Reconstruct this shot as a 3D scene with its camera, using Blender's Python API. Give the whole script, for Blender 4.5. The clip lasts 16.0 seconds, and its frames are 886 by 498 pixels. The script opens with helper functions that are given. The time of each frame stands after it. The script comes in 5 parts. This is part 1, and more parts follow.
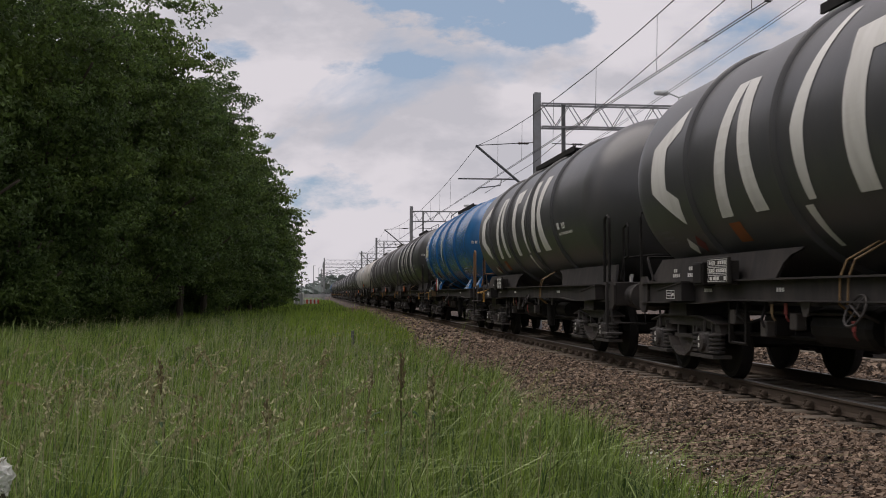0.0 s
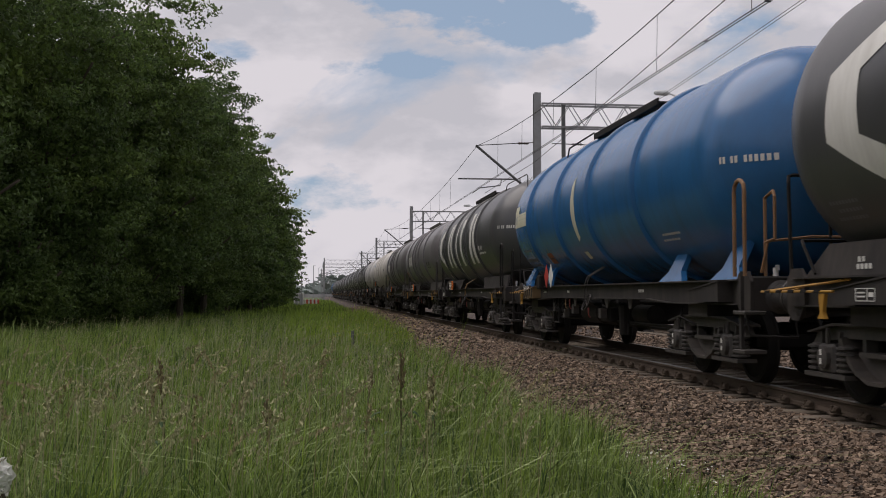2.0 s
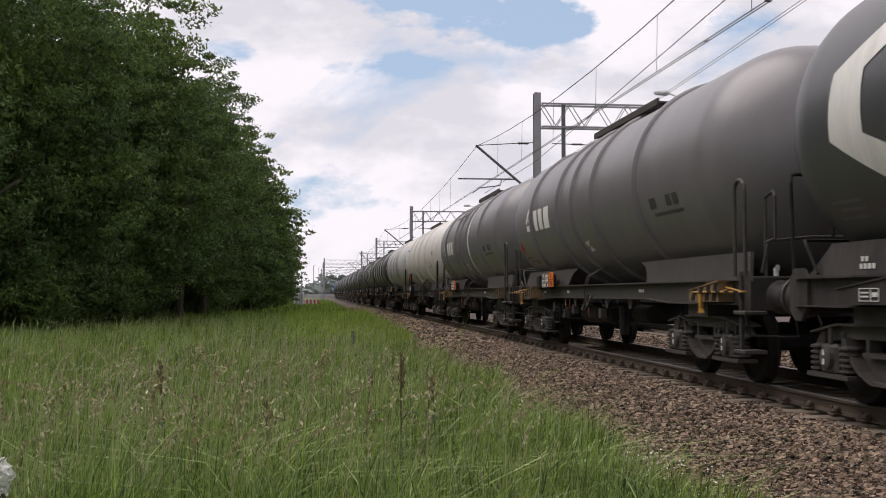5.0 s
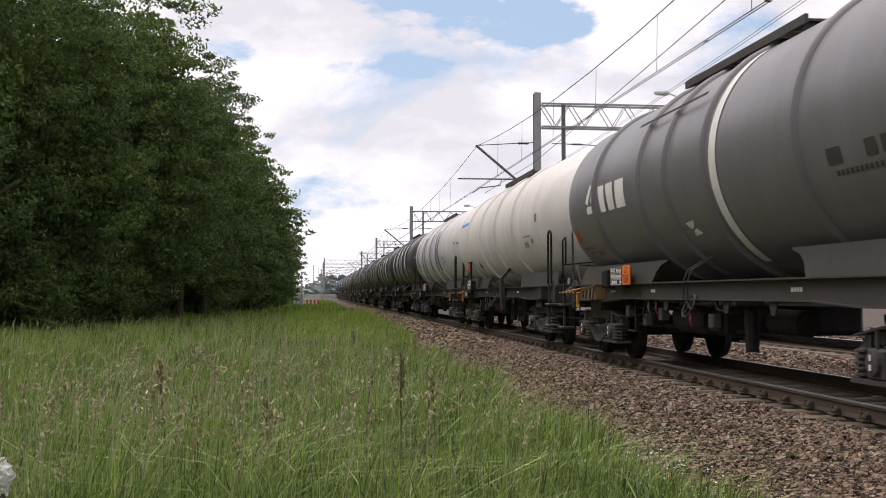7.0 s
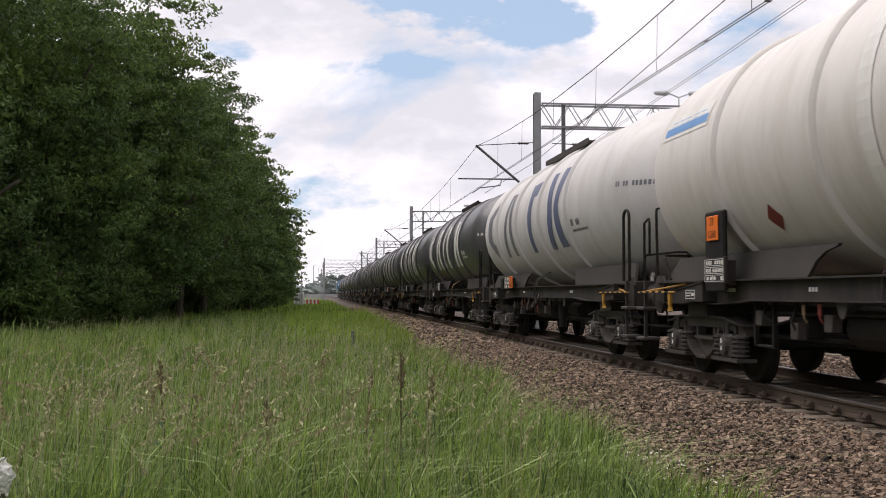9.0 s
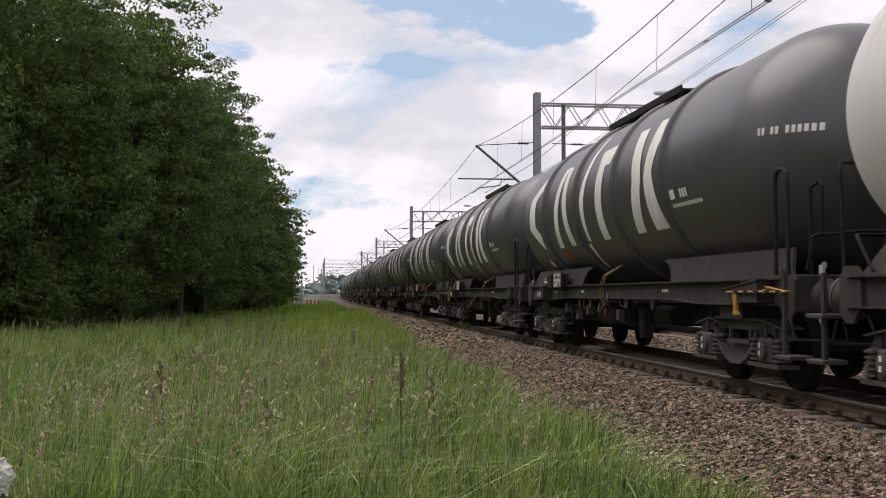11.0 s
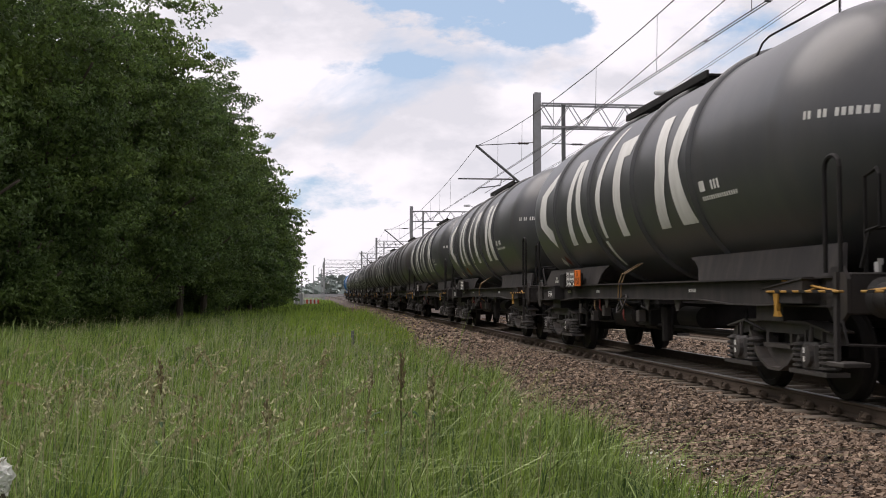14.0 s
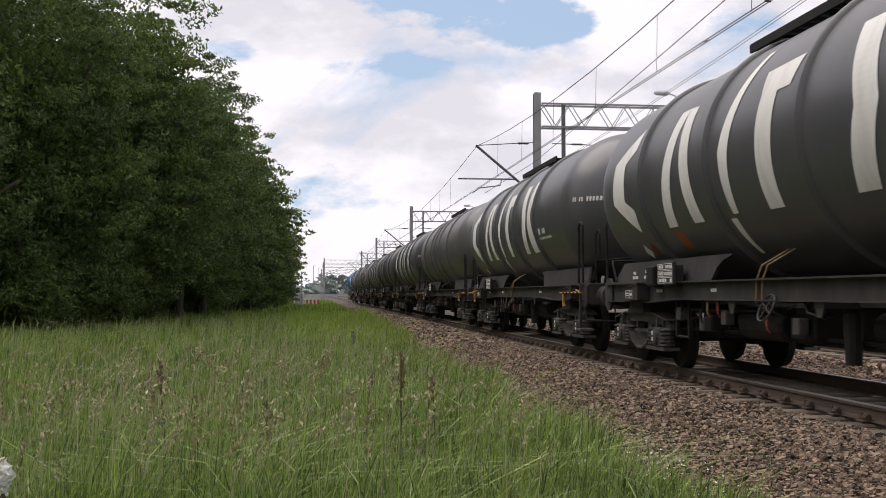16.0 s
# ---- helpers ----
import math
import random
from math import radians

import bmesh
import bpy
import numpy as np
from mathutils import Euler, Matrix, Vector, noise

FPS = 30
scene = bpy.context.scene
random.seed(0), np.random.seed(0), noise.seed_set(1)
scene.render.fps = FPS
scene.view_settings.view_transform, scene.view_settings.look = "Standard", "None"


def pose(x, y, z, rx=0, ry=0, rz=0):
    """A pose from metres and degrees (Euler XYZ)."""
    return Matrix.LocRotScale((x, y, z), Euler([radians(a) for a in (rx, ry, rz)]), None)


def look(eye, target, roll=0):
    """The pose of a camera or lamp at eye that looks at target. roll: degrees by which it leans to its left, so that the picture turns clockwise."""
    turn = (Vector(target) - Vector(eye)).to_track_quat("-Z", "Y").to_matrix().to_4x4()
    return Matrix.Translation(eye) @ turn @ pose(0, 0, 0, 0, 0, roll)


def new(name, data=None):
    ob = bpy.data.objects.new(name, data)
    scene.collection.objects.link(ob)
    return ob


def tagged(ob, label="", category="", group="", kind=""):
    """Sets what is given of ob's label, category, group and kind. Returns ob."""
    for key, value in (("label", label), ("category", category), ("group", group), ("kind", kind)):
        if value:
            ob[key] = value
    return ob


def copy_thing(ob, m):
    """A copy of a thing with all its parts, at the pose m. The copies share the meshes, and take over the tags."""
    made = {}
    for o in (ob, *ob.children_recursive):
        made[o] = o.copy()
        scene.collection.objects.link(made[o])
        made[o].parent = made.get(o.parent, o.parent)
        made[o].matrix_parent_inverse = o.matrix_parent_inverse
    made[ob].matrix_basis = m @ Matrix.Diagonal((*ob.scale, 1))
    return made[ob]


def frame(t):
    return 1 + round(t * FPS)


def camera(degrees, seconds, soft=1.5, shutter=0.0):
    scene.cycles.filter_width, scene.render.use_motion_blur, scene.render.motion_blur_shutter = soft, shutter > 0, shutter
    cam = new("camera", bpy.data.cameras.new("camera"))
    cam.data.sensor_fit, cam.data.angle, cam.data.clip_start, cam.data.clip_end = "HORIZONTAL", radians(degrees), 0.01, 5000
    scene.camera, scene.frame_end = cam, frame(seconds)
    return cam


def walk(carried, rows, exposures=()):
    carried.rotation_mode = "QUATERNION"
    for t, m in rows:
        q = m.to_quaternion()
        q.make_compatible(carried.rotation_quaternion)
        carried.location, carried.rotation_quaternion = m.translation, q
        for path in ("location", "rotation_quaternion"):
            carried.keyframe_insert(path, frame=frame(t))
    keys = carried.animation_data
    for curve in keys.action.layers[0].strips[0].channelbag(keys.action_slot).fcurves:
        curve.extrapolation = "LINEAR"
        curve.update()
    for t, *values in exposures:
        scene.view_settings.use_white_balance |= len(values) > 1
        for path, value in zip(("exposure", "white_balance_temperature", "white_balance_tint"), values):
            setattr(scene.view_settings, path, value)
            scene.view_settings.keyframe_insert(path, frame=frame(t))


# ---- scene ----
# ---- camera: stands still on the verge, one metre above the rail head ----
cam = camera(45.2, 16.0, soft=0.95, shutter=0.1)
EYE = (0.0, 0.0, 1.096)
AIM = (0.11977, 0.99190, 1.096 + 0.04220)
walk(cam, [(0, look(EYE, AIM)), (16, look(EYE, AIM))],
     exposures=[(0, -0.63, 6550, 17), (3.0, -0.63, 6550, 17), (3.5, -0.33, 6550, 17), (4.0, -0.17, 6550, 17), (6.5, -0.1, 6550, 17), (7.5, 0.12, 6550, 17), (8.5, 0.12, 6550, 17), (9, 0.0, 6550, 17), (11.5, -0.1, 6550, 17), (16, -0.05, 6550, 17)])

SPEED = 10.27            # metres a second
TRACK = 6.24             # middle of the near track
GROUND = -0.65

# ---- world: broken cloud over a pale blue sky, soft sun ----
SUN_UP, SUN_TURN = radians(64), radians(-50)
world = bpy.data.worlds.new("sky")
scene.world = world
world.use_nodes = True


def build_world():
    t = world.node_tree
    t.nodes.clear()
    N, L = t.nodes.new, t.links.new
    out, bg = N("ShaderNodeOutputWorld"), N("ShaderNodeBackground")
    sky = N("ShaderNodeTexSky")
    sky.sky_type, sky.sun_disc, sky.sun_elevation, sky.sun_rotation = "NISHITA", False, SUN_UP, SUN_TURN
    co, sep = N("ShaderNodeTexCoord"), N("ShaderNodeSeparateXYZ")
    L(co.outputs["Generated"], sep.inputs[0])

    def math_(op, a, b):
        n = N("ShaderNodeMath")
        n.operation = op
        for i, v in enumerate((a, b)):
            if isinstance(v, (int, float)):
                n.inputs[i].default_value = v
            else:
                L(v, n.inputs[i])
        return n.outputs[0]
    comb = N("ShaderNodeCombineXYZ")
    L(sep.outputs[0], comb.inputs[0]), L(sep.outputs[1], comb.inputs[1])
    L(math_("MULTIPLY", sep.outputs[2], 2.1), comb.inputs[2])
    mp = N("ShaderNodeMapping")
    mp.inputs["Location"].default_value = (0.27, 0.1, 0.475)
    L(comb.outputs[0], mp.inputs["Vector"])
    n1, n2 = N("ShaderNodeTexNoise"), N("ShaderNodeTexNoise")
    for n, s, d, r in ((n1, 3.0, 10, 0.55), (n2, 7.0, 8, 0.55)):
        n.inputs["Scale"].default_value, n.inputs["Detail"].default_value, n.inputs["Roughness"].default_value = s, d, r
        L(mp.outputs[0], n.inputs["Vector"])
    n1.inputs["Distortion"].default_value = 0.3
    cover, tone = N("ShaderNodeValToRGB"), N("ShaderNodeValToRGB")
    cover.color_ramp.elements[0].position, cover.color_ramp.elements[1].position = 0.325, 0.425
    # blue gaps between the clouds: slope across, slope up, half width, half height, depth
    ahead = math_("MAXIMUM", sep.outputs[1], 0.05)
    across, up = math_("DIVIDE", sep.outputs[0], ahead), math_("DIVIDE", sep.outputs[2], ahead)
    level = n1.outputs["Fac"]
    n3 = N("ShaderNodeTexNoise")
    n3.inputs["Scale"].default_value, n3.inputs["Detail"].default_value, n3.inputs["Roughness"].default_value = 11.0, 9, 0.6
    L(mp.outputs[0], n3.inputs["Vector"])
    ragged = math_("MULTIPLY", math_("SUBTRACT", n3.outputs["Fac"], 0.52), 4.5)
    for u0, v0, su, sv, deep in ((0.15, 0.275, 0.125, 0.04, 0.2), (0.06, 0.224, 0.07, 0.02, 0.15), (-0.088, 0.228, 0.05, 0.018, 0.13), (0.03, 0.09, 0.13, 0.04, 0.125), (0.4, 0.29, 0.09, 0.035, 0.11)):
        p = math_("POWER", math_("ABSOLUTE", math_("DIVIDE", math_("SUBTRACT", across, u0), su), 0.0), 2.0)
        q = math_("POWER", math_("ABSOLUTE", math_("DIVIDE", math_("SUBTRACT", up, v0), sv), 0.0), 2.0)
        g = math_("MINIMUM", math_("MAXIMUM", math_("ADD", math_("SUBTRACT", 1.0, math_("ADD", p, q)), ragged), 0.0), 1.3)
        level = math_("SUBTRACT", level, math_("MULTIPLY", g, deep))
    L(level, cover.inputs[0])
    e = tone.color_ramp.elements
    e[0].position, e[0].color = 0.38, (0.79, 0.805, 0.85, 1)
    e[1].position, e[1].color = 0.54, (1.05, 1.04, 1.07, 1)
    L(n2.outputs["Fac"], tone.inputs[0])
    dim = N("ShaderNodeMix")
    dim.data_type, dim.blend_type = "RGBA", "MULTIPLY"
    dim.inputs[0].default_value = 1.0
    L(sky.outputs[0], dim.inputs[6])
    dim.inputs[7].default_value = (0.085, 0.088, 0.095, 1)
    hazy = N("ShaderNodeMix")
    hazy.data_type = "RGBA"
    hazy.inputs[0].default_value = 0.6
    L(dim.outputs[2], hazy.inputs[6])
    hazy.inputs[7].default_value = (0.59, 0.80, 1.0, 1)
    mix = N("ShaderNodeMix")
    mix.data_type = "RGBA"
    L(cover.outputs[0], mix.inputs[0]), L(hazy.outputs[2], mix.inputs[6]), L(tone.outputs[0], mix.inputs[7])
    L(mix.outputs[2], bg.inputs["Color"])
    bg.inputs["Strength"].default_value = 1.0
    L(bg.outputs[0], out.inputs[0])


build_world()
sun = new("sun", bpy.data.lights.new("sun", "SUN"))
sun.data.energy, sun.data.angle, sun.data.color = 2.7, radians(55), (1.0, 0.95, 0.88)
sun.matrix_world = look((0, 0, 0), (-math.sin(SUN_TURN) * math.cos(SUN_UP), -math.cos(SUN_TURN) * math.cos(SUN_UP), -math.sin(SUN_UP)))


# ---- materials ----
def material(name, base, rough=0.6, metal=0.0, second=None, scale=3.0, amount=0.5, dirt=None, dirt_scale=0.6, dirt_amount=0.4,
             bump=0.0, bump_scale=60.0, stretch=(1, 1, 1), per_object=0.0, per_island=0.0, spec=0.5, through_light=0.0):
    """Two scales of variation over a base colour, with a fine bump."""
    m = bpy.data.materials.new(name)
    m.use_nodes = True
    t = m.node_tree
    N, L = t.nodes.new, t.links.new
    b = t.nodes["Principled BSDF"]
    b.inputs["Roughness"].default_value, b.inputs["Metallic"].default_value = rough, metal
    b.inputs["Specular IOR Level"].default_value = spec
    co, mp = N("ShaderNodeTexCoord"), N("ShaderNodeMapping")
    mp.inputs["Scale"].default_value = stretch
    L(co.outputs["Object"], mp.inputs["Vector"])

    def noise_(s, detail=6, rough_=0.6):
        n = N("ShaderNodeTexNoise")
        n.inputs["Scale"].default_value, n.inputs["Detail"].default_value, n.inputs["Roughness"].default_value = s, detail, rough_
        L(mp.outputs[0], n.inputs["Vector"])
        return n.outputs["Fac"]

    def ramp(src, lo, hi):
        n = N("ShaderNodeMapRange")
        n.inputs["From Min"].default_value, n.inputs["From Max"].default_value = lo, hi
        L(src, n.inputs["Value"])
        return n

    def mixed(fac, a, c):
        n = N("ShaderNodeMix")
        n.data_type = "RGBA"
        L(fac, n.inputs[0])
        for i, v in ((6, a), (7, c)):
            if isinstance(v, tuple):
                n.inputs[i].default_value = (*v, 1)
            else:
                L(v, n.inputs[i])
        return n.outputs[2]
    second = second or tuple(c * 0.7 for c in base)
    r1 = ramp(noise_(scale), 0.35, 0.68)
    r1.inputs["To Max"].default_value = amount
    colour = mixed(r1.outputs[0], base, second)
    if dirt:
        r2 = ramp(noise_(dirt_scale, 8, 0.65), 0.42, 0.7)
        r2.inputs["To Max"].default_value = dirt_amount
        colour = mixed(r2.outputs[0], colour, dirt)
    if per_object or per_island:
        if per_object:
            src, amt = N("ShaderNodeObjectInfo").outputs["Random"], per_object
        else:
            src, amt = N("ShaderNodeNewGeometry").outputs["Random Per Island"], per_island
        hs, mr = N("ShaderNodeHueSaturation"), N("ShaderNodeMapRange")
        mr.inputs["To Min"].default_value, mr.inputs["To Max"].default_value = 1 - amt, 1 + amt
        L(src, mr.inputs["Value"]), L(mr.outputs[0], hs.inputs["Value"]), L(colour, hs.inputs["Color"])
        colour = hs.outputs[0]
    L(colour, b.inputs["Base Color"])
    if bump:
        bp = N("ShaderNodeBump")
        bp.inputs["Strength"].default_value, bp.inputs["Distance"].default_value = bump, 0.02
        L(noise_(bump_scale, 4), bp.inputs["Height"]), L(bp.outputs[0], b.inputs["Normal"])
    if through_light:
        tr, mx = N("ShaderNodeBsdfTranslucent"), N("ShaderNodeMixShader")
        mx.inputs[0].default_value = through_light
        L(colour, tr.inputs[0])
        L(b.outputs[0], mx.inputs[1]), L(tr.outputs[0], mx.inputs[2])
        L(mx.outputs[0], t.nodes["Material Output"].inputs[0])
    return m


def paint(name, base, rough=0.5, dirt=(0.05, 0.045, 0.04), dirt_amount=0.35, second=None, amount=0.4, spec=0.5):
    return material(name, base, rough, spec=spec, second=second, scale=1.1, amount=amount, dirt=dirt, dirt_scale=1.7, dirt_amount=dirt_amount,
                    bump=0.05, bump_scale=18, stretch=(0.6, 2.2, 0.55))


M_DARK = paint("charcoal tank paint", (0.07, 0.071, 0.074), rough=0.34, spec=0.5, dirt=(0.095, 0.09, 0.082), dirt_amount=0.35)
M_BLUE = paint("blue tank paint", (0.026, 0.135, 0.33), dirt=(0.03, 0.075, 0.14), dirt_amount=0.45, rough=0.24)
M_GREY = paint("mid grey tank paint", (0.165, 0.158, 0.163), rough=0.34, dirt=(0.11, 0.092, 0.08))
M_GREY_DARK = paint("dark grey tank paint", (0.09, 0.087, 0.088), rough=0.38, dirt=(0.10, 0.085, 0.07))
M_WHITE = paint("off-white tank paint", (0.66, 0.63, 0.595), dirt=(0.36, 0.31, 0.24), dirt_amount=0.32, amount=0.14, second=(0.55, 0.51, 0.46))
M_WHITE2 = paint("light grey tank paint", (0.60, 0.59, 0.58), dirt=(0.32, 0.28, 0.23), dirt_amount=0.32, amount=0.18)
M_FRAME = paint("dusty dark frame paint", (0.03, 0.027, 0.026), rough=0.68, spec=0.3, dirt=(0.075, 0.063, 0.054), dirt_amount=0.65)
M_FRAME_GREY = paint("grey frame paint", (0.042, 0.037, 0.033), rough=0.65, dirt=(0.06, 0.05, 0.042), dirt_amount=0.6)
M_BOGIE = material("brake-dusted cast steel", (0.044, 0.04, 0.037), 0.62, scale=6, dirt=(0.09, 0.072, 0.06), dirt_scale=2.5, dirt_amount=0.7, bump=0.2)
M_BLACK = material("oily black steel", (0.012, 0.011, 0.0105), 0.7, scale=5, dirt=(0.03, 0.025, 0.021), dirt_scale=3, dirt_amount=0.5, spec=0.22)
M_SPRING = material("dusty spring steel", (0.055, 0.05, 0.046), 0.65, scale=9, dirt=(0.05, 0.04, 0.032), dirt_scale=5, dirt_amount=0.6)
M_LETTER = paint("white lettering paint", (0.72, 0.71, 0.67), rough=0.5, dirt=(0.35, 0.33, 0.29), dirt_amount=0.35, amount=0.2)
M_CREAM = paint("cream lettering film", (0.62, 0.6, 0.46), rough=0.5, dirt_amount=0.15)
M_BLUEFILM = paint("blue lettering film", (0.10, 0.12, 0.21), rough=0.5, dirt=(0.2, 0.2, 0.23), dirt_amount=0.3)
M_GREYFILM = paint("grey lettering film", (0.16, 0.16, 0.18), rough=0.5, dirt=(0.25, 0.25, 0.25), dirt_amount=0.4)
M_GREEN = paint("green lettering film", (0.08, 0.25, 0.05), rough=0.5, dirt_amount=0.1)
M_ORANGE = paint("orange plate enamel", (0.8, 0.17, 0.012), rough=0.55, dirt=(0.4, 0.12, 0.03), dirt_amount=0.2, second=(0.7, 0.14, 0.01))
M_ORANGE_OLD = paint("faded orange sticker", (0.32, 0.09, 0.02), rough=0.6, dirt=(0.1, 0.06, 0.04), dirt_amount=0.5)
M_SKYFILM = paint("sky-blue film", (0.10, 0.27, 0.55), rough=0.5, dirt_amount=0.1)
M_RED = paint("red enamel", (0.45, 0.04, 0.03), rough=0.5, dirt_amount=0.2)
M_STRIPE = paint("dull ochre stripe paint", (0.2, 0.13, 0.06), rough=0.7, dirt=(0.07, 0.05, 0.035), dirt_amount=0.6)
M_REDOLD = paint("faded dark red film", (0.2, 0.025, 0.02), rough=0.6, dirt_amount=0.3)
M_SEEDFILM = paint("faint ochre film", (0.16, 0.13, 0.06), rough=0.6, dirt_amount=0.4)
M_BROWNRAIL = paint("rusty ochre rail paint", (0.26, 0.14, 0.06), rough=0.6, dirt=(0.10, 0.05, 0.03), dirt_amount=0.6)
M_YELLOW = paint("yellow handrail paint", (0.42, 0.22, 0.03), rough=0.55, dirt=(0.10, 0.07, 0.04), dirt_amount=0.75)
M_RUSTPIPE = paint("ochre pipe paint", (0.25, 0.15, 0.06), rough=0.6)
M_RAILSIDE = material("rusty rail steel", (0.088, 0.066, 0.048), 0.85, spec=0.25, scale=5, second=(0.06, 0.043, 0.032), dirt=(0.115, 0.09, 0.066), dirt_scale=1.5, bump=0.15, bump_scale=40)
M_RAILTOP = material("worn rail head", (0.25, 0.235, 0.22), 0.42, 0.9, scale=3, amount=0.3, stretch=(1, 0.1, 1))
M_SLEEPER = material("weathered concrete sleeper", (0.19, 0.155, 0.115), 0.9, scale=9, second=(0.12, 0.095, 0.07), dirt=(0.085, 0.063, 0.048), dirt_scale=3, dirt_amount=0.6, bump=0.3, bump_scale=70, per_object=0.2)
M_BED = material("ballast bed", (0.07, 0.049, 0.038), 0.95, scale=22, second=(0.06, 0.044, 0.036), amount=0.9, bump=1.0, bump_scale=24)
M_STONE = material("broken granite ballast", (0.19, 0.134, 0.094), 0.9, scale=7, second=(0.105, 0.075, 0.052), amount=0.7, dirt=(0.27, 0.21, 0.15), dirt_scale=2, dirt_amount=0.4, bump=0.3, bump_scale=50, per_island=0.85)
M_SOIL = material("meadow soil", (0.075, 0.09, 0.03), 0.95, scale=2.0, second=(0.05, 0.07, 0.02), dirt=(0.10, 0.12, 0.04), dirt_scale=0.15, dirt_amount=0.6, bump=0.6, bump_scale=30)
M_GRASS_BRIGHT = material("yellow-green leafy weeds", (0.25, 0.35, 0.045), 0.6, scale=0.8, second=(0.17, 0.27, 0.045), amount=0.9, per_island=0.4, through_light=0.35, spec=0.25)
M_GRASS = material("meadow grass", (0.2, 0.28, 0.043), 0.6, scale=1.1, second=(0.10, 0.175, 0.036), amount=0.95, dirt=(0.215, 0.295, 0.06), dirt_scale=0.35, dirt_amount=0.8, per_island=0.7, through_light=0.3, spec=0.25)
# blue-green blade colour, darkened to paint the shaded gaps between tufts
M_GRASS_DARK = material("blue-green grass darkened for shade", (0.052, 0.1, 0.037), 0.6, scale=0.5, second=(0.05, 0.09, 0.03), amount=0.9, per_island=0.4, through_light=0.25, spec=0.25)
M_GRASS_PALE = material("pale grass stems", (0.28, 0.34, 0.14), 0.6, scale=0.5, second=(0.23, 0.32, 0.09), amount=0.9, per_island=0.35, through_light=0.2, spec=0.3)
M_SEED = material("dry grass seed heads", (0.36, 0.345, 0.19), 0.8, scale=3, second=(0.25, 0.235, 0.115), per_island=0.4)
M_SEED_GREY = material("grey-tan grass panicles", (0.40, 0.39, 0.27), 0.8, scale=2, second=(0.30, 0.29, 0.19), per_island=0.4)
M_SEED_BROWN = material("brown ripe seed heads", (0.25, 0.22, 0.11), 0.8, scale=2, second=(0.28, 0.22, 0.12), per_island=0.4)
M_STALK = material("green-brown dock stalks", (0.085, 0.085, 0.03), 0.7, scale=6, second=(0.07, 0.05, 0.025))
M_SORREL = material("dark sorrel spikes", (0.17, 0.13, 0.065), 0.8, scale=6, second=(0.06, 0.045, 0.025), per_island=0.3)
M_PETAL = material("white petals", (0.75, 0.75, 0.7), 0.7, scale=9, amount=0.1)
M_YELLOWFLOWER = material("yellow petals", (0.6, 0.5, 0.04), 0.7, scale=9, amount=0.3)
M_POPPY = material("poppy petals", (0.6, 0.07, 0.02), 0.6, scale=9, amount=0.3)
M_LEAF = material("oak leaves", (0.08, 0.13, 0.034), 0.5, scale=0.6, second=(0.045, 0.082, 0.03), amount=0.95, dirt=(0.15, 0.21, 0.04), dirt_scale=0.28, dirt_amount=0.7, per_island=0.5, through_light=0.42, spec=0.3)
M_BARK = material("grey-brown bark", (0.075, 0.06, 0.045), 0.9, scale=9, stretch=(3, 3, 0.6), bump=0.6, bump_scale=14)
M_STEEL = material("galvanised mast steel", (0.30, 0.31, 0.32), 0.6, 0.3, scale=4, second=(0.2, 0.2, 0.2), dirt=(0.2, 0.17, 0.14), dirt_scale=1.2, dirt_amount=0.35)
M_STEELDARK = material("dark mast steel", (0.12, 0.125, 0.13), 0.6, 0.2, scale=4, dirt=(0.16, 0.13, 0.1), dirt_scale=1.2)
M_WIRE = material("weathered copper wire", (0.05, 0.052, 0.052), 0.7, 0.0, scale=2)
M_INSUL = material("brown glazed insulator", (0.05, 0.035, 0.03), 0.3, scale=5)
M_LAMPGLASS = material("frosted lamp cover", (0.6, 0.62, 0.62), 0.4, scale=6, amount=0.2)
M_CABIN = material("pale painted metal", (0.6, 0.6, 0.58), 0.6, scale=4, dirt=(0.35, 0.33, 0.3), dirt_scale=1)
M_CONCRETE = material("far pale concrete", (0.36, 0.36, 0.36), 0.9, scale=0.6, dirt=(0.25, 0.24, 0.23), dirt_scale=0.15)
# distance haze is mixed into this leaf colour, hence the pale grey-green
M_HAZEWOOD = material("far woodland leaves paled by haze", (0.24, 0.28, 0.26), 0.9, scale=0.2, second=(0.2, 0.24, 0.22), per_island=0.25)


# ---- building blocks ----
def part(name, bm, mat=None, parent=None, label="", smooth=False):
    """Links a bmesh, or a finished mesh, as one object under a thing."""
    if isinstance(bm, bmesh.types.BMesh):
        bmesh.ops.recalc_face_normals(bm, faces=bm.faces[:])
        me = bpy.data.meshes.new(name)
        bm.to_mesh(me)
        bm.free()
    else:
        me = bm
    if mat and not me.materials:
        me.materials.append(mat)
    if smooth:
        me.polygons.foreach_set("use_smooth", [True] * len(me.polygons))
        me.set_sharp_from_angle(angle=radians(35))
    ob = new(name, me)
    if parent:
        ob.parent = parent
    if label:
        ob["label"] = label
    return ob


def at(ob, x=0, y=0, z=0, rx=0, ry=0, rz=0):
    ob.matrix_basis = pose(x, y, z, rx, ry, rz)
    return ob


